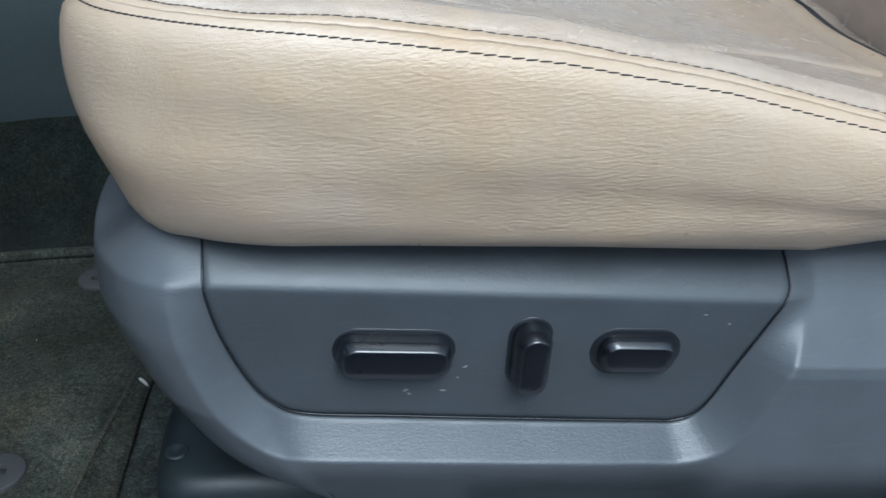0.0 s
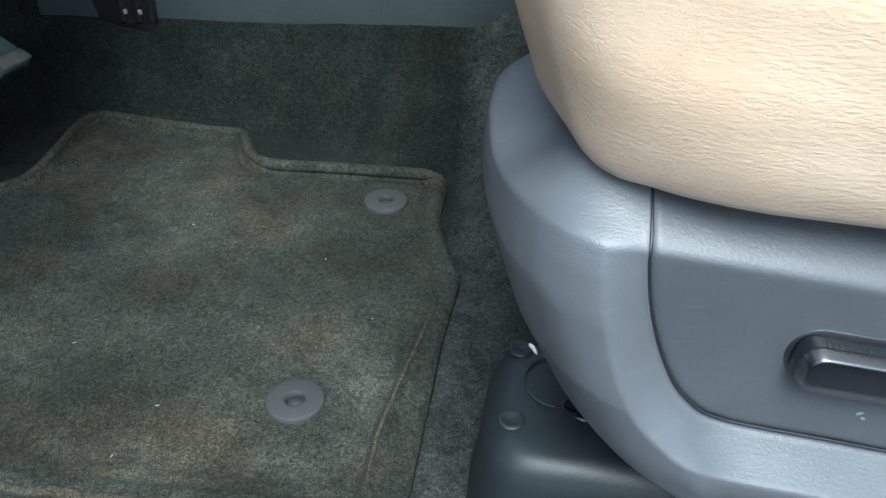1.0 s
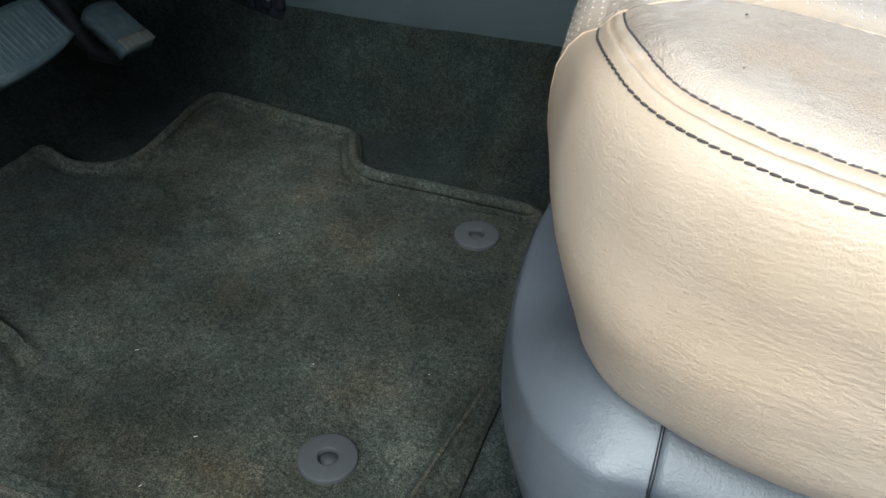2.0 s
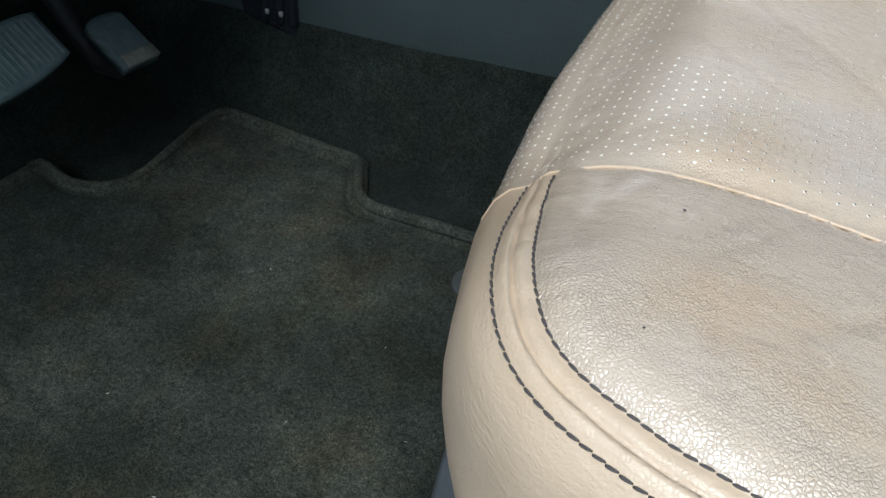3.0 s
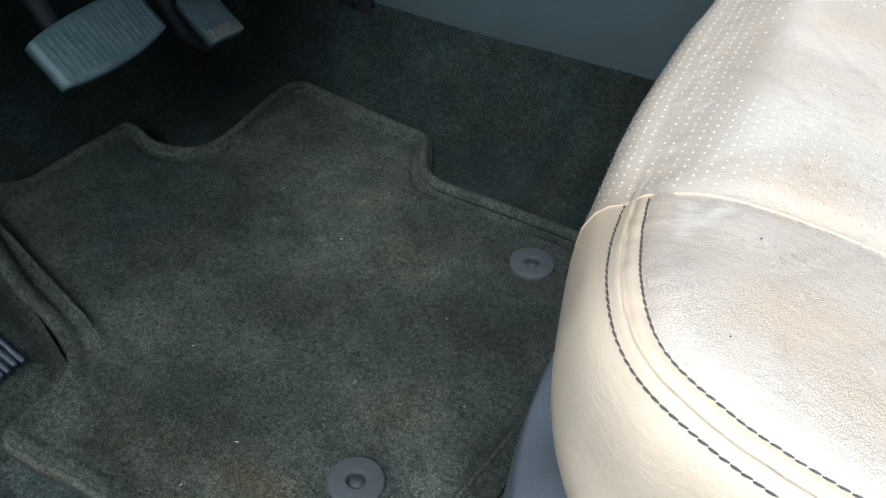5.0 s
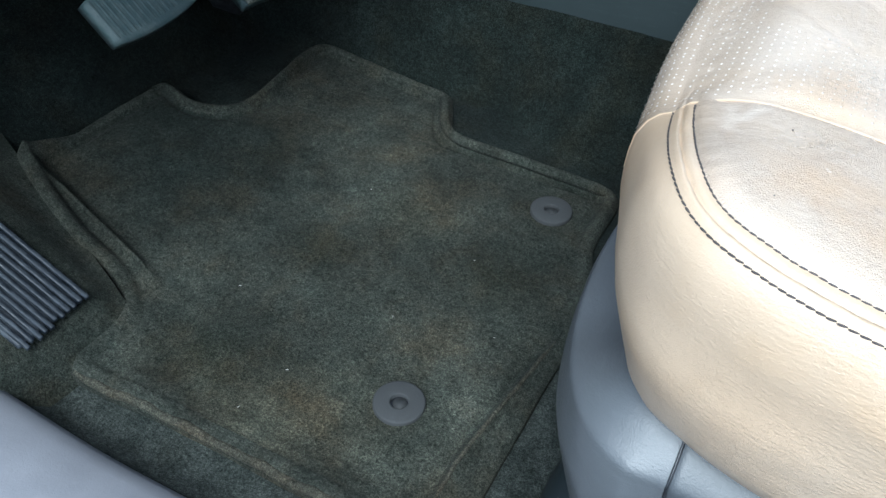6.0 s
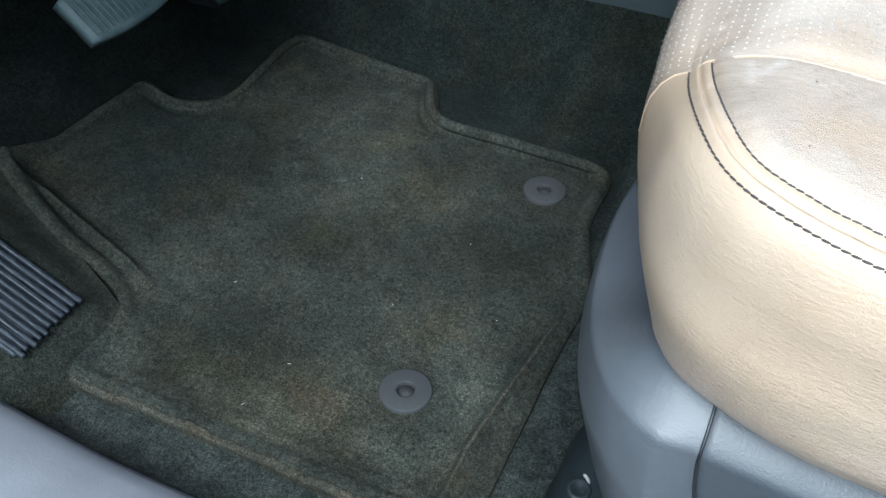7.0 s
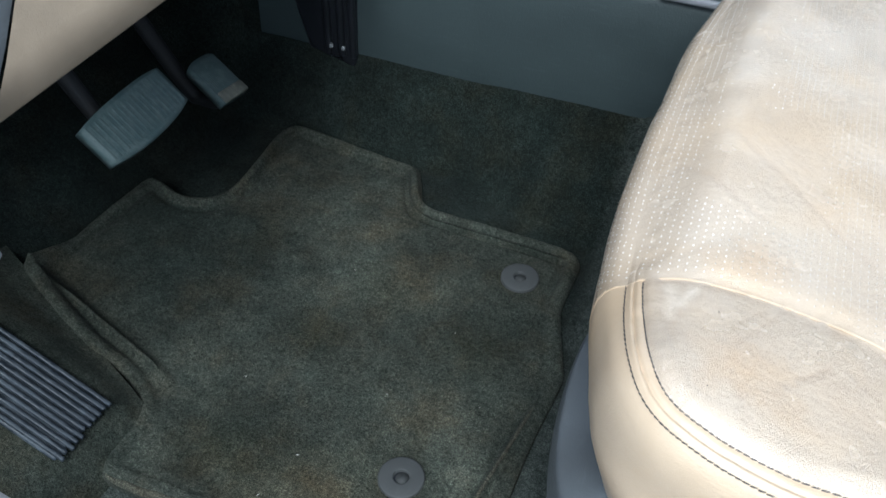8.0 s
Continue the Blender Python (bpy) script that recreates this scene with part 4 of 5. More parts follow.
def build_rear_band():
    """The plain leather roll across the back of the cushion and the dark gap behind it."""
    ys = np.linspace(0.0, 0.46, 60)
    xs = 0.324 + 0.16 * np.minimum(ys, 0.30)
    z, _ = surface_at(np.stack([xs, ys], 1))
    z = np.convolve(np.r_[[z[0]] * 4, z, [z[-1]] * 4], np.ones(9) / 9, "valid")
    prof = [(-0.013, -0.004), (-0.011, 0.001), (-0.006, 0.0045), (0.001, 0.006), (0.008, 0.004), (0.012, -0.002), (0.013, -0.02)]
    v = [(x + dx, y, h + dz) for x, y, h in zip(xs, ys, z) for dx, dz in prof]
    mesh_ob("rear_band", v, grid_faces(len(ys), len(prof)), M_SIDE, seat, "plain pale leather band at the back of the cushion")
    tv, tf = tube(np.stack([xs + 0.0145, ys, z - 0.001], 1), 0.0032, 8)
    mesh_ob("rear_gap", tv, tf, M_BLACK, seat, "dark gap before the backrest")


build_rear_band()


# ---------------------------------------------------------------- lint on the mat
def build_lint(x, y, size, turn):
    n = 6
    v = []
    zb = float(mat_height(np.array([x]), np.array([y]), np.array([0.05]))[0])
    for s in np.linspace(-1, 1, n):
        w = size * 0.22 * (1.15 - abs(s))
        a = turn + 0.5 * s
        for k in range(5):
            t = 2 * math.pi * k / 5
            v.append((x + size * s * math.cos(turn) - w * math.sin(a) * math.cos(t), y + size * s * math.sin(turn) + w * math.cos(a) * math.cos(t), zb + 0.0008 + w * 0.6 * math.sin(t)))
    tagged(mesh_ob("lint", v, grid_faces(n, 5, True), M_LINT), "tiny pale fleck of lint on the floor mat", "lint", "flecks on the mat")


for place_xy, size, turn in (((-0.335, 0.121), 0.0016, 0.3), ((-0.346, 0.076), 0.0014, 1.1), ((-0.292, 0.206), 0.0012, 2.0), ((-0.418, 0.176), 0.0015, 0.7), ((-0.263, 0.297), 0.0012, 1.6), ((-0.388, 0.337), 0.0015, 2.6), ((-0.212, 0.226), 0.0011, 0.2)):
    build_lint(*place_xy, size, turn)

# ---------------------------------------------------------------- seat side shield with the switches
PLAN = spline([(0.47, 0.004), (0.30, 0.002), (0.10, 0.0), (-0.02, 0.0), (-0.060, -0.001), (-0.082, 0.003), (-0.098, 0.014), (-0.109, 0.032), (-0.116, 0.055), (-0.121, 0.085), (-0.123, 0.12), (-0.120, 0.155), (-0.108, 0.185)], 640)
PANEL = spline([(-0.0575, 0.254), (-0.0575, 0.225), (-0.0572, 0.210), (-0.0530, 0.187), (-0.0440, 0.163), (-0.034, 0.149), (-0.018, 0.1415), (0.03, 0.1400), (0.10, 0.1382), (0.163, 0.1372), (0.182, 0.1378),
                (0.196, 0.147), (0.212, 0.178), (0.230, 0.213), (0.2365, 0.225), (0.2375, 0.254)], 160)


def shield_offset(x, zl, arc_front, inner):
    """How far the surface stands out from its plan line; inner: the distance outside the switch panel."""
    shoulder = np.interp(zl, [0.10, 0.2160, 0.2175, 0.2215, 0.2265, 0.2385, 0.2485], [0.0, 0.0, -0.0009, -0.0046, -0.0105, -0.0255, -0.040])
    lip = 0.019 * np.interp(inner, [0.0028, 0.0160, 0.0168, 0.0185, 0.055], [0, 0.99, 1.0, 0.99, 0.74]) * np.interp(zl, [0.150, 0.185, 0.205, 0.222], [1.0, 0.70, 0.38, 0.0]) * (1 - 0.2 * arc_front)
    # behind the panel the wall runs up to a flat that leans back
    rear = smooth_step(0.185, 0.212, x)
    wall = np.interp(inner, [0.0028, 0.0170, 0.0185], [0, 0.97, 1.0])
    slope = np.interp(zl, [0.150, 0.180, 0.186, 0.2345, 0.2485], [0.0200, 0.0195, 0.0175, -0.022, -0.040])
    out = (shoulder + lip) * (1 - rear) + (shoulder * (1 - wall) + slope * wall) * rear
    under = 0.042 * smooth_step(0.124, 0.02, zl)
    return out - under


def build_shield(seat):
    tan = np.gradient(PLAN, axis=0)
    tan /= np.linalg.norm(tan, axis=1, keepdims=True)
    nrm = np.stack([tan[:, 1], -tan[:, 0]], 1)
    if nrm[0, 1] > 0:
        nrm = -nrm
    zs = np.r_[np.linspace(0.2485, 0.20, 30), np.linspace(0.199, 0.10, 84), np.linspace(0.097, 0.01, 24)]
    pan = PANEL[:]
    closed = np.r_[pan, [[0.2375, 0.30], [-0.0575, 0.30]]]
    rows = []
    for z in zs:
        sweep = np.interp(z, [0.01, 0.05, 0.10, 0.15, 0.19, 0.22], [0.088, 0.066, 0.038, 0.016, 0.003, 0.0])
        shift = sweep * smooth_step(0.0, -0.07, PLAN[:, 0])
        pts = np.stack([PLAN[:, 0] + shift, np.full(len(PLAN), z)], 1)
        round_front = smooth_step(0.002, 0.07, PLAN[:, 1])
        pts[:, 0] = pts[:, 0] * (1 - round_front) - 0.2 * round_front
        d, _ = edge_distance(pts, closed)
        outside = np.maximum(-d, 0)
        front = smooth_step(-0.05, -0.105, PLAN[:, 0])
        off = shield_offset(PLAN[:, 0] + shift, z, front, outside)
        off = off - 0.003 * np.clip(d / 0.002, 0, 1)
        off = off - front * 0.006 * smooth_step(0.20, 0.10, z)
        p = PLAN + nrm * off[:, None]
        p[:, 0] += shift
        drop = 0.013 * smooth_step(0.015, 0.07, PLAN[:, 1]) * float(smooth_step(0.19, 0.245, z))
        rows.append(np.c_[p, z - drop - TILT * p[:, 0]])
    rows = np.array(rows)
    faces = grid_faces(len(zs), len(PLAN))
    v = rows.reshape(-1, 3)
    d = np.array([wobble(p[0], p[1], p[2], 30, 4.0) for p in v]) * 0.0003
    v[:, 1] += d
    body = mesh_ob("side_shield", v, faces, M_SHIELD, seat, "grey grained plastic side shield")
    return body


shield = build_shield(seat)


def panel_place(x, zl, y=0.0):
    return Vector((x, y, zl - TILT * x))


def build_panel(shield):
    """The dark insert that carries the switches, its outline following the recess."""
    outline = np.array([p for p in PANEL if p[1] < 0.2455] + [(0.2375, 0.2455), (-0.0575, 0.2455)])

    def face(x, z, d):
        return np.interp(z, [0.10, 0.2160, 0.2175, 0.2215, 0.2265, 0.2385, 0.2485], [0.0, 0.0, 0.0009, 0.0046, 0.0105, 0.0255, 0.040]) - 0.0014 + 0.0016 * np.exp(-(d / 0.0012) ** 2)
    v, f = sheet(outline, 0.002, face)
    v = [(a, c, b - TILT * a) for a, b, c in v]
    panel = mesh_ob("switch_panel", v, f, M_PANEL, shield, "dark grey textured plastic switch panel")
    # shadow gap round the panel
    path = [(p[0], 0.0, p[1]) for p in PANEL if p[1] < 0.2385]
    pts = []
    for x, _, z in path:
        off = float(np.interp(z, [0.10, 0.2160, 0.2175, 0.2215, 0.2265, 0.2385, 0.2485], [0.0, 0.0, -0.0009, -0.0046, -0.0105, -0.0255, -0.040]))
        pts.append((x, -off - 0.0009, z - TILT * x))
    tv, tf = tube(pts, 0.0007, 6)
    mesh_ob("panel_gap", tv, tf, M_BLACK, shield, "narrow dark seam")
    return panel


build_panel(shield)


def capsule_block(length, height, depth, crown, square=0.7, n=40):
    """A stadium-shaped key: rounded ends, a bevelled shoulder and a slightly crowned face. Its face looks along -y."""
    r = height / 2
    half = max(length / 2 - r, 0)

    def outline(k):
        pts = []
        for i in range(n):
            a = 2 * math.pi * i / n
            c, s = math.cos(a), math.sin(a)
            c, s = abs(c) ** square * math.copysign(1, c), abs(s) ** square * math.copysign(1, s)
            pts.append(((half if c > 0 else -half) * (1 - 0.1 * (1 - k)) + r * k * c, r * k * s))
        return pts
    levels = [(1.0, 0.006), (0.99, -depth * 0.35), (0.97, -depth * 0.62), (0.935, -depth * 0.70), (0.76, -depth * 0.935), (0.72, -depth * 0.98), (0.67, -depth), (0.35, -depth - crown * 0.3), (0.02, -depth - crown * 0.35)]
    v = [(x, y, z) for k, y in levels for x, z in outline(k)]
    f = grid_faces(len(levels), n, True)
    f.append(tuple(range((len(levels) - 1) * n, len(levels) * n)))
    return v, f


def build_switch(x, zl, length, height, depth, turn, label, gap=0.0022):
    v, f = capsule_block(length, height, depth, 0.0008, 0.95 if turn else 0.75)
    m = Matrix.Translation(panel_place(x, zl, 0.0)) @ Matrix.Rotation(math.atan(TILT) + radians(turn), 4, "Y")
    ob = mesh_ob("seat_switch", [m @ Vector(p) for p in v], f, M_SWITCH, shield, label)
    n = 40
    hv = []
    r = height / 2 + gap
    half = max(length / 2 - height / 2, 0)
    for k, y in ((1.0, -0.0012), (0.96, -0.0018), (0.7, -0.0018)):
        for i in range(n):
            a = 2 * math.pi * i / n
            c, s = math.cos(a), math.sin(a)
            hv.append(m @ Vector(((half if c > 0 else -half) + r * k * c, y, r * k * s)))
    # black ring on the panel paints in the shade of the switch's pocket
    mesh_ob("switch_gap_shade", hv, grid_faces(3, n, True), M_BLACK, ob, "black ring for the shaded gap round the switch")
    return ob


def mark_switch(switch, x, zl, height, depth):
    """Worn tick marks along the upper face of the long switch."""
    m = Matrix.Translation(panel_place(x, zl, 0.0)) @ Matrix.Rotation(math.atan(TILT), 4, "Y")
    for dx, long in ((-0.0195, 1), (-0.0172, 1), (-0.0149, 1), (-0.004, 0.5), (0.0149, 1), (0.0172, 1), (0.0195, 1)):
        bm = rounded_block((0.0007, 0.0040 * long, 0.0004), 0.0001, 1)
        bmesh.ops.transform(bm, matrix=m @ Matrix.Translation((dx, -depth * 0.55, height / 2 * 0.962)), verts=bm.verts)
        part("tick_mark", bm, M_TICK, switch, "worn pale tick mark")


long_switch = build_switch(0.0290, 0.1825, 0.0575, 0.0222, 0.014, 0, "long black seat adjustment switch")
mark_switch(long_switch, 0.0290, 0.1825, 0.0222, 0.014)
build_switch(0.0972, 0.1827, 0.039, 0.0190, 0.016, 87, "upright black backrest switch")
build_switch(0.1535, 0.1845, 0.041, 0.0208, 0.010, 0, "short black lumbar switch", 0.0042)


# ---------------------------------------------------------------- seat back, seen as a strip behind the cushion
def build_backrest(seat):
    v = []
    ys = np.linspace(-0.01, 0.5, 40)
    ss = np.linspace(0, 1, 30)
    for s in ss:
        for y in ys:
            e = smooth_step(0.0, 0.09, y + 0.01) * smooth_step(0.5, 0.42, y)
            x = 0.352 + 0.16 * min(y, 0.30) + 0.20 * s ** 1.1 + 0.012 * e - 0.015 * math.sin(math.pi * min(s * 3, 1)) + 0.08 * (1 - smooth_step(0, 0.02, y + 0.01))
            v.append((x, y, 0.22 + 0.64 * s))
    return mesh_ob("backrest", v, grid_faces(len(ss), len(ys)), M_BOLSTER, seat, "beige leather backrest")


build_backrest(seat)


# ---------------------------------------------------------------- seat rail bracket
def build_bracket():
    b = empty("seat_bracket", "dark moulded plastic cover over the seat rail foot", "rail cover")
    # a moulded hood: rounded front corner, sloping roof, stepped side
    rows = []
    plan = spline([(0.02, 0.034), (-0.06, 0.034), (-0.100, 0.036), (-0.116, 0.046), (-0.123, 0.068), (-0.123, 0.112), (-0.115, 0.136), (-0.09, 0.144), (0.02, 0.144)], 90)
    mid = np.array([-0.03, 0.09])
    for inset, z in ((-0.006, -0.012), (-0.002, 0.004), (0.001, 0.030), (0.003, 0.046), (0.006, 0.055), (0.011, 0.061), (0.020, 0.0640), (0.045, 0.065), (0.10, 0.065)):
        w = mid - plan
        ln = np.linalg.norm(w, axis=1, keepdims=True)
        p = plan + w / ln * np.minimum(inset, ln * 0.95)
        rows.append(np.c_[p[:, 0], p[:, 1], np.full(len(p), z) - 0.05 * (p[:, 0] + 0.1) * (z > 0.03)])
    v = np.concatenate(rows)
    mesh_ob("cover", v, grid_faces(len(rows), len(plan)), M_BRACKET, b)
    for x, y in ((-0.105, 0.069), (-0.102, 0.128)):
        prof = [(0.0074, -0.0006), (0.0066, 0.0004), (0.0052, 0.0002), (0.0034, -0.0008), (0.0010, -0.0012)]
        n = 24
        vv = [(x + r * math.cos(2 * math.pi * k / n), y + r * math.sin(2 * math.pi * k / n), 0.0650 + dz) for r, dz in prof for k in range(n)]
        mesh_ob("dimple", vv, grid_faces(len(prof), n, True), M_BRACKET, b, "round dimpled stud")
    arc = [(-0.080 + 0.019 * math.cos(a), 0.102 + 0.021 * math.sin(a), 0.0650) for a in np.linspace(1.9, 4.6, 30)]
    tv, tf = tube(arc, 0.0006, 6)
    mesh_ob("cut_line", tv, tf, M_CONSOLE, b, "curved moulded line")
    n = 20
    ring = [(0.0070, 0.0006), (0.0062, 0.0010), (0.0056, -0.0004), (0.0010, -0.0004)]
    vv = [(-0.069 + 1.3 * r * math.cos(2 * math.pi * k / n), 0.083 + r * math.sin(2 * math.pi * k / n), 0.0644 + dz) for r, dz in ring for k in range(n)]
    mesh_ob("bolt_hole", vv, grid_faces(len(ring), n, True), M_BLACK, b, "dark round hole")
    # the smooth side plate that leans out towards the sill
    us, ws = np.linspace(0, 1, 26), np.linspace(0, 1, 16)
    v = []
    for w in ws:
        for u in us:
            x = -0.080 - 0.014 * w + u * 0.16
            lip = 0.006 * float(smooth_step(0.08, 0.0, u))
            v.append((x, 0.074 - 0.078 * w + lip + 0.004 * math.sin(math.pi * w), 0.0655 - 0.072 * w - lip * 0.8 - 0.002 * math.exp(-((u - 0.12) / 0.05) ** 2)))
    mesh_ob("side_plate", v, grid_faces(len(ws), len(us)), M_SKIRT, b, "smoother grey side plate")
    bm = rounded_block((0.5, 0.05, 0.05), 0.006, 2)
    bmesh.ops.translate(bm, verts=bm.verts, vec=(0.22, 0.10, -0.01))
    part("rail", bm, M_METAL, b, "dark steel seat rail")
    return b


build_bracket()


def build_chip():
    bm = bmesh.new()
    bmesh.ops.create_icosphere(bm, subdivisions=2, radius=1.0)
    for p in bm.verts:
        k = 1 + 0.35 * noise.noise(p.co * 2.3)
        k += 0.5 * noise.noise(p.co * 5.1)
        p.co = Vector((p.co.x * (0.0009 + 0.0005 * p.co.z) * k, p.co.y * 0.0007 * k, p.co.z * 0.0034 * k - 0.0009 * p.co.x))
    bmesh.ops.rotate(bm, verts=bm.verts, cent=(0, 0, 0), matrix=Matrix.Rotation(radians(-28), 3, "Y"))
    bmesh.ops.translate(bm, verts=bm.verts, vec=(-0.097, 0.012, 0.163))
    ob = part("paint_chip", bm, M_WHITE, None)
    tagged(ob, "torn white crumb stuck to the edge of the seat shield", "crumb")


build_chip()


# ---------------------------------------------------------------- pedals and footrest
def build_pedal(name, centre, width, height, tilt, yaw, arm_to, label, bow=0.0, roll=0.0):
    p = empty(name, label, "pedal")
    bm = bmesh.new()
    bmesh.ops.create_grid(bm, x_segments=16, y_segments=8, size=0.5)
    geo = bmesh.ops.extrude_face_region(bm, geom=bm.faces[:])
    ex = [e for e in geo["geom"] if isinstance(e, bmesh.types.BMVert)]
    bmesh.ops.translate(bm, verts=ex, vec=(0, 0, -1))
    for q in bm.verts:
        x, y, z = q.co
        fade = 1 - 0.10 * (abs(2 * x) ** 4) * (1 if y > 0 else 0.4)
        q.co = Vector((x * width, y * height * fade + bow * (1 - (2 * x) ** 2) * (-1 if y < 0 else 0.3), z * 0.012 - 0.010 * (2 * x) ** 2 * 0.3))
    m = Matrix.Translation(centre) @ Matrix.Rotation(radians(yaw), 4, "Z") @ Matrix.Rotation(radians(tilt), 4, "X") @ Matrix.Rotation(radians(roll), 4, "Z")
    bmesh.ops.transform(bm, matrix=m, verts=bm.verts)
    pad = part("pad", bm, M_PEDAL, p, "ribbed dust-grey rubber pad")
    for k in range(19):
        x = (k - 9) / 19.5 * width
        rb = rounded_block((width * 0.022, height * 0.84, 0.0006), 0.0002, 1)
        bmesh.ops.transform(rb, matrix=m @ Matrix.Translation((x, -bow * 0.35 * (1 - (2 * x / width) ** 2), -0.0002 - 0.003 * (2 * x / width) ** 2)), verts=rb.verts)
        part("rib", rb, M_PEDAL, pad)
    tv, tf = tube(spline([tuple(m @ Vector((0, 0.0, -0.012))), tuple((m @ Vector((0, 0.02, -0.05)))), arm_to], 14), 0.009, 10)
    mesh_ob("arm", tv, tf, M_ARM, p, "black steel arm")
    return p


def lit_wear_end(pedal, centre, width, height, tilt, roll):
    """The rubbed lower end of the accelerator, its pale colour standing in for light."""
    m = Matrix.Translation(centre) @ Matrix.Rotation(radians(90), 4, "Z") @ Matrix.Rotation(radians(tilt), 4, "X") @ Matrix.Rotation(radians(roll), 4, "Z")
    bm = rounded_block((width * 0.92, 0.014, 0.005), 0.002, 2)
    for v in bm.verts:
        v.co.z += 0.001 * noise.noise(v.co * 160)
    bmesh.ops.transform(bm, matrix=m @ Matrix.Translation((0, -height / 2 + 0.006, -0.004)), verts=bm.verts)
    part("worn_lit_end", bm, M_WORN_LIT, pedal, "rubbed lower end, coloured pale as if lit")


build_pedal("brake_pedal", (-0.587, 0.305, 0.157), 0.113, 0.044, 44, 90, (-0.80, 0.30, 0.42), "wide ribbed rubber brake pedal, dusty", 0.006)
accelerator = build_pedal("accelerator_pedal", (-0.597, 0.445, 0.113), 0.040, 0.056, 32, 90, (-0.80, 0.44, 0.36), "narrow worn accelerator pedal", 0.0, -8)
lit_wear_end(accelerator, (-0.597, 0.445, 0.113), 0.040, 0.056, 32, -8)


def build_parking_brake():
    p = empty("parking_brake_pedal", "small pale worn pad of the parking brake pedal", "pedal")
    bm = rounded_block((0.055, 0.045, 0.009), 0.003, 2)
    m = Matrix.Translation((-0.530, 0.046, 0.196)) @ Matrix.Rotation(radians(-35), 4, "Y")
    bmesh.ops.transform(bm, matrix=m, verts=bm.verts)
    part("pad", bm, M_SILL, p, "worn pale pad")
    tv, tf = tube(spline([(-0.535, 0.046, 0.196), (-0.60, 0.046, 0.24), (-0.78, 0.05, 0.44)], 12), 0.008, 10)
    mesh_ob("arm", tv, tf, M_ARM, p, "black steel arm")


build_parking_brake()


def build_footrest():
    fr = empty("footrest", "ribbed dark blue-grey rubber footrest on a carpeted ramp", "footrest")
    # carpeted ramp under the pad
    xs = np.linspace(-0.448, -0.86, 44)
    ys = np.linspace(-0.012, 0.135, 40)
    v = []
    for x in xs:
        for y in ys:
            rise = np.clip((-0.475 - x) * 0.42, 0, 1)
            far = 0.113 + 0.42 * max(-0.482 - x, 0)
            yy = -0.012 + (y + 0.012) / 0.147 * (far + 0.012)
            top = 0.017 + rise
            low = min(top, 0.012 + 0.22 * rise)
            k = smooth_step(0.094, far, yy)
            v.append((x, yy, -0.013 + (0.013 + top * (1 - k) + low * k) * smooth_step(-0.452, -0.496, x)))
    mesh_ob("ramp", v, grid_faces(len(xs), len(ys)), M_RAMP, fr, "dusty charcoal carpet ramp")
    base = Matrix.Translation((-0.492, 0.059, 0.024)) @ Matrix.Rotation(math.atan(0.42), 4, "Y") @ Matrix.Rotation(radians(-3), 4, "Z")
    bm = rounded_block((0.24, 0.064, 0.006), 0.0025, 2)
    bmesh.ops.transform(bm, matrix=base @ Matrix.Translation((-0.1235, 0, -0.0012)), verts=bm.verts)
    pad = part("pad", bm, M_RUBBER, fr)
    for k in range(11):
        rb = rounded_block((0.236 + random.uniform(-0.002, 0.004), 0.0038 + random.uniform(-0.0004, 0.0004), 0.0046), 0.0012, 2)
        bmesh.ops.transform(rb, matrix=base @ Matrix.Translation((-0.119 + random.uniform(-0.002, 0.002), (k - 5) * 0.0057 + random.uniform(-0.0003, 0.0003), 0.0036 + random.uniform(-0.0007, 0.0005))), verts=rb.verts)
        part("rib", rb, M_RUBBER, pad)


build_footrest()


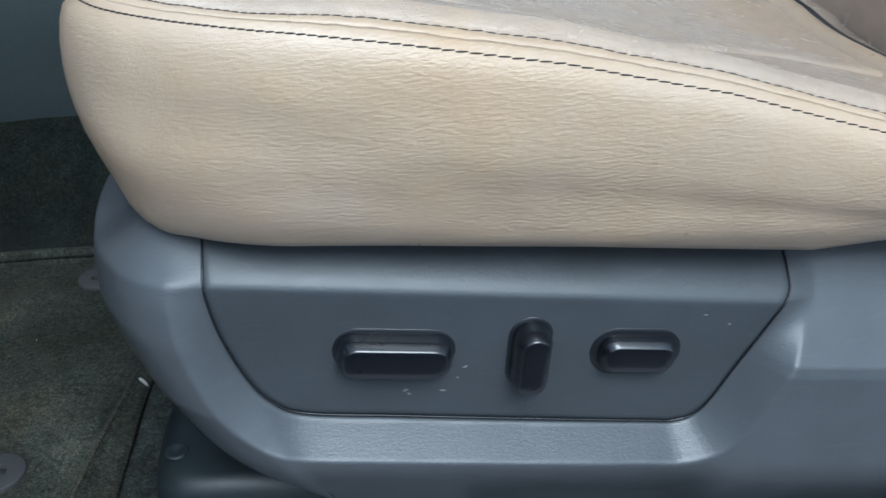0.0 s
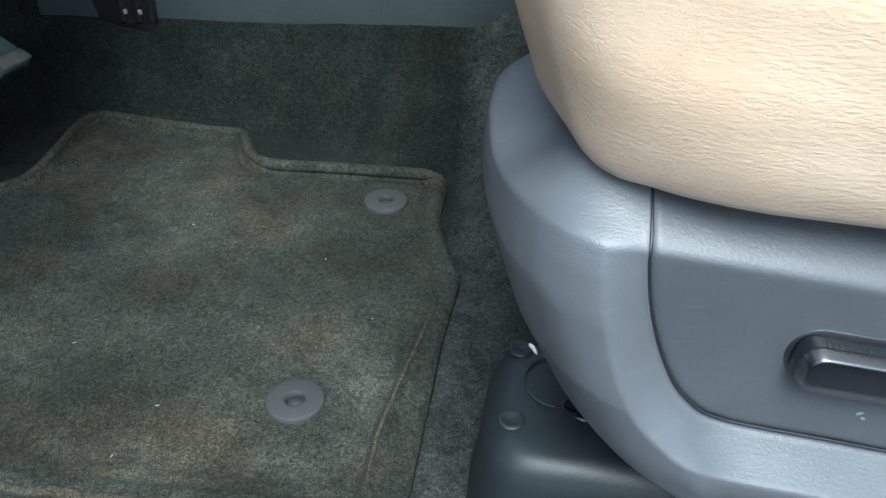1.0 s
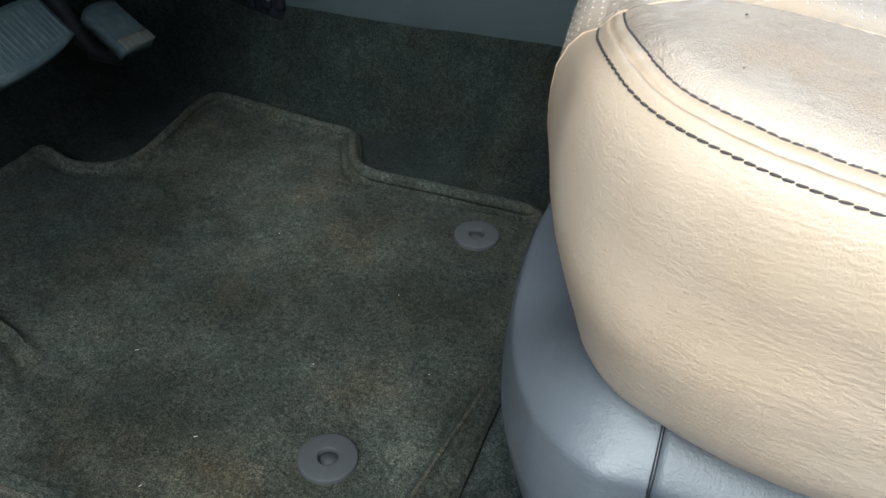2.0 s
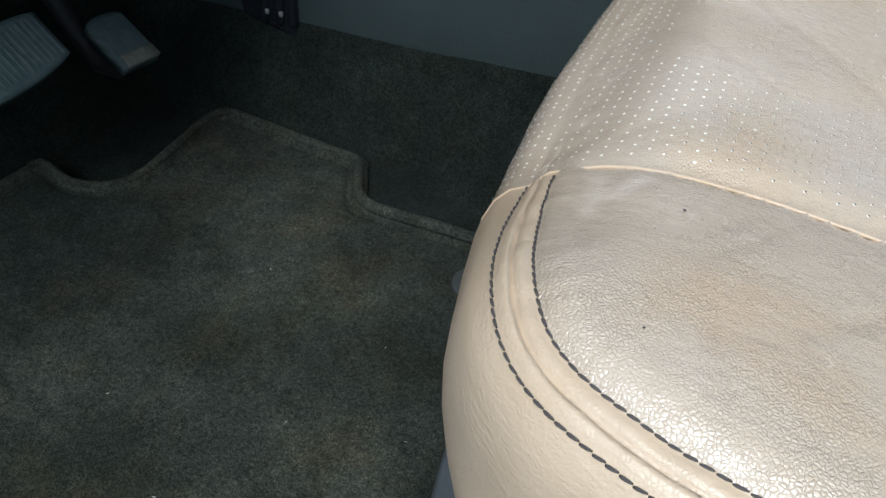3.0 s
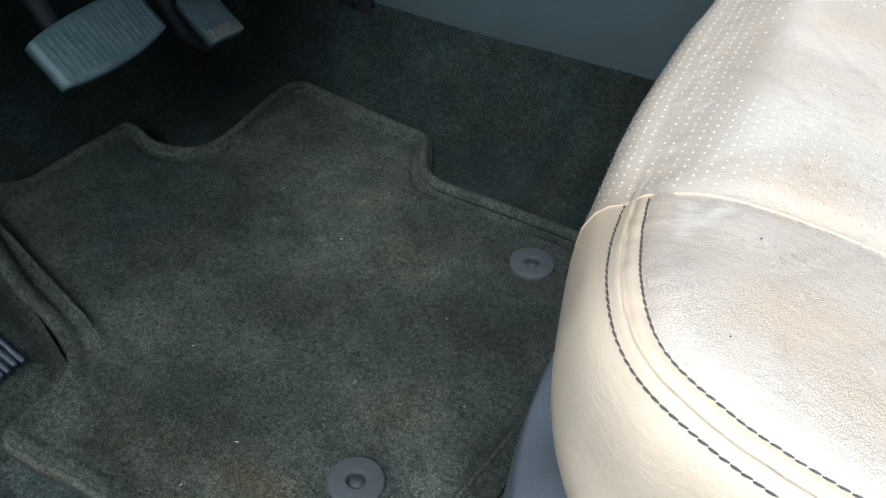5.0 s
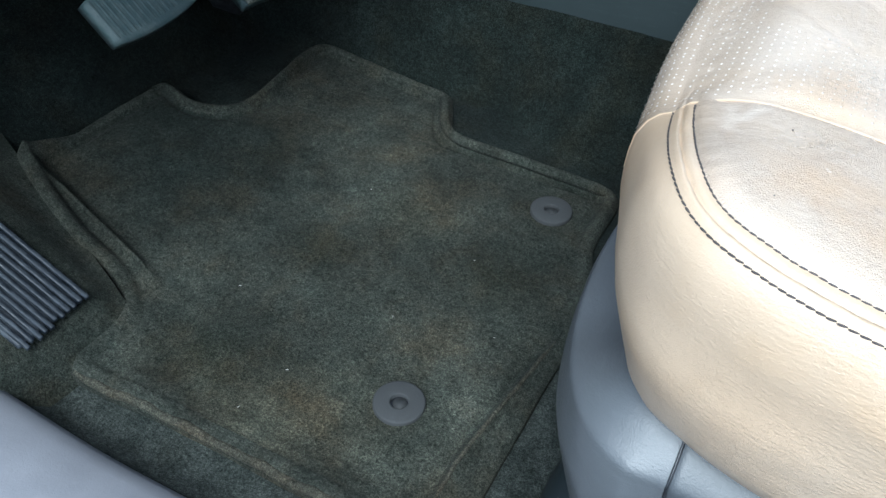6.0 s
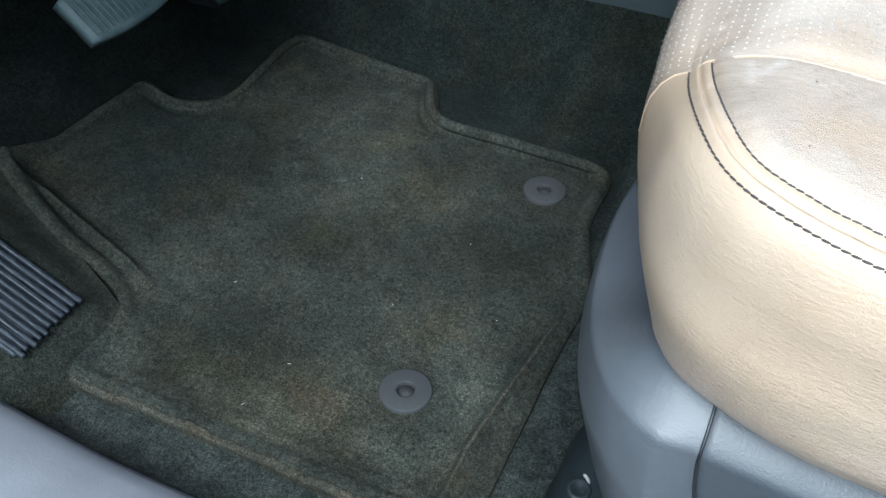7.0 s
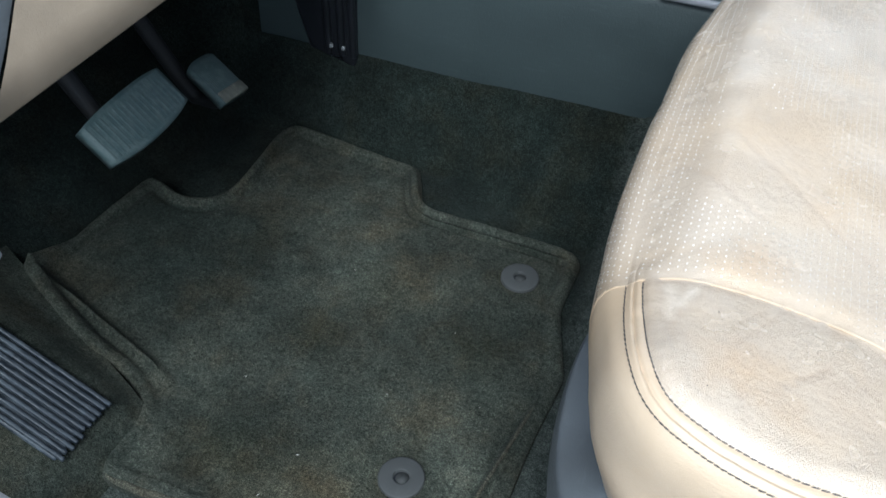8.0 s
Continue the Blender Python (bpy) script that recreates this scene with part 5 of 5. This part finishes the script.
# ---------------------------------------------------------------- lower dashboard
def build_knee_panel():
    k = empty("knee_panel", "beige plastic knee panel under the dashboard", "dashboard panel", "structure")
    prof = [(-0.47, 0.345), (-0.452, 0.341), (-0.446, 0.346), (-0.452, 0.37), (-0.50, 0.46), (-0.54, 0.60)]
    ys = np.linspace(0, 1, 24)

    def side(z):
        return 0.050 + 1.38 * max(z - 0.350, 0)
    v = [(x, side(z) + (0.54 - side(z)) * u, z) for u in ys for x, z in prof]
    mesh_ob("panel", v, grid_faces(len(ys), len(prof)), M_BEIGE, k)
    v = [(x - 0.006, side(z) - 0.002 - 0.05 * u, z + 0.004) for u in np.linspace(-0.2, 1, 6) for x, z in prof]
    mesh_ob("end_cap", v, grid_faces(6, len(prof)), M_SHIELD, k, "grey end cap beside the panel")
    bm = rounded_block((0.66, 1.50, 0.36), 0.05, 4)
    bmesh.ops.translate(bm, verts=bm.verts, vec=(-0.80, 0.66, 0.46))
    part("dashboard", bm, M_BLACK, k, "dark dashboard shell")


build_knee_panel()


slab("wall_kick", (-1.12, -0.06, -0.04), (-0.66, -0.012, 0.80), M_CONSOLE, "dark trim at the side of the footwell", "wall")


# ---------------------------------------------------------------- scuffs on the switch panel
def build_scuff(x, z, size, turn, long):
    n = 11
    v = [(x, -0.0020, z)]
    for k in range(n):
        a = 2 * math.pi * k / n
        r = size * (0.55 + 0.6 * random.random())
        p, q = r * long * math.cos(a), r * math.sin(a)
        v.append((x + p * math.cos(turn) - q * math.sin(turn), -0.0018, z + p * math.sin(turn) + q * math.cos(turn)))
    ob = mesh_ob("scuff_mark", v, [(0, 1 + k, 1 + (k + 1) % n) for k in range(n)], M_SCUFF, shield, "small pale scuff")


for x, z, size, turn, long in ((0.0335, 0.1535, 0.0011, 0.4, 1.6), (0.0352, 0.1510, 0.0008, -0.6, 2.0), (0.0526, 0.1510, 0.0008, -0.2, 2.6), (0.0644, 0.1650, 0.0009, 0.5, 1.6), (0.0605, 0.1585, 0.0006, 0.9, 1.5), (0.1888, 0.1839, 0.0006, 0.0, 2.2), (0.2025, 0.1769, 0.0006, 0.0, 1.6), (0.104, 0.150, 0.0005, 0.0, 1.8)):
    build_scuff(x, z, size, turn, long)


# ---------------------------------------------------------------- crumbs on the seat
def build_speck(x, y, size):
    z, nn = surface_at(np.array([[x, y]]))
    bm = bmesh.new()
    bmesh.ops.create_icosphere(bm, subdivisions=1, radius=size)
    for p in bm.verts:
        p.co *= 1 + 0.4 * noise.noise(p.co * 900)
    bmesh.ops.translate(bm, verts=bm.verts, vec=(x, y, float(z[0]) + size * 0.3))
    tagged(part("crumb", bm, M_THREAD, None), "tiny dark crumb on the leather bolster", "crumb", "crumbs on the seat")


for x, y, size in ((-0.0612, 0.0588, 0.00042), (-0.0598, 0.0115, 0.0003)):
    build_speck(x, y, size)
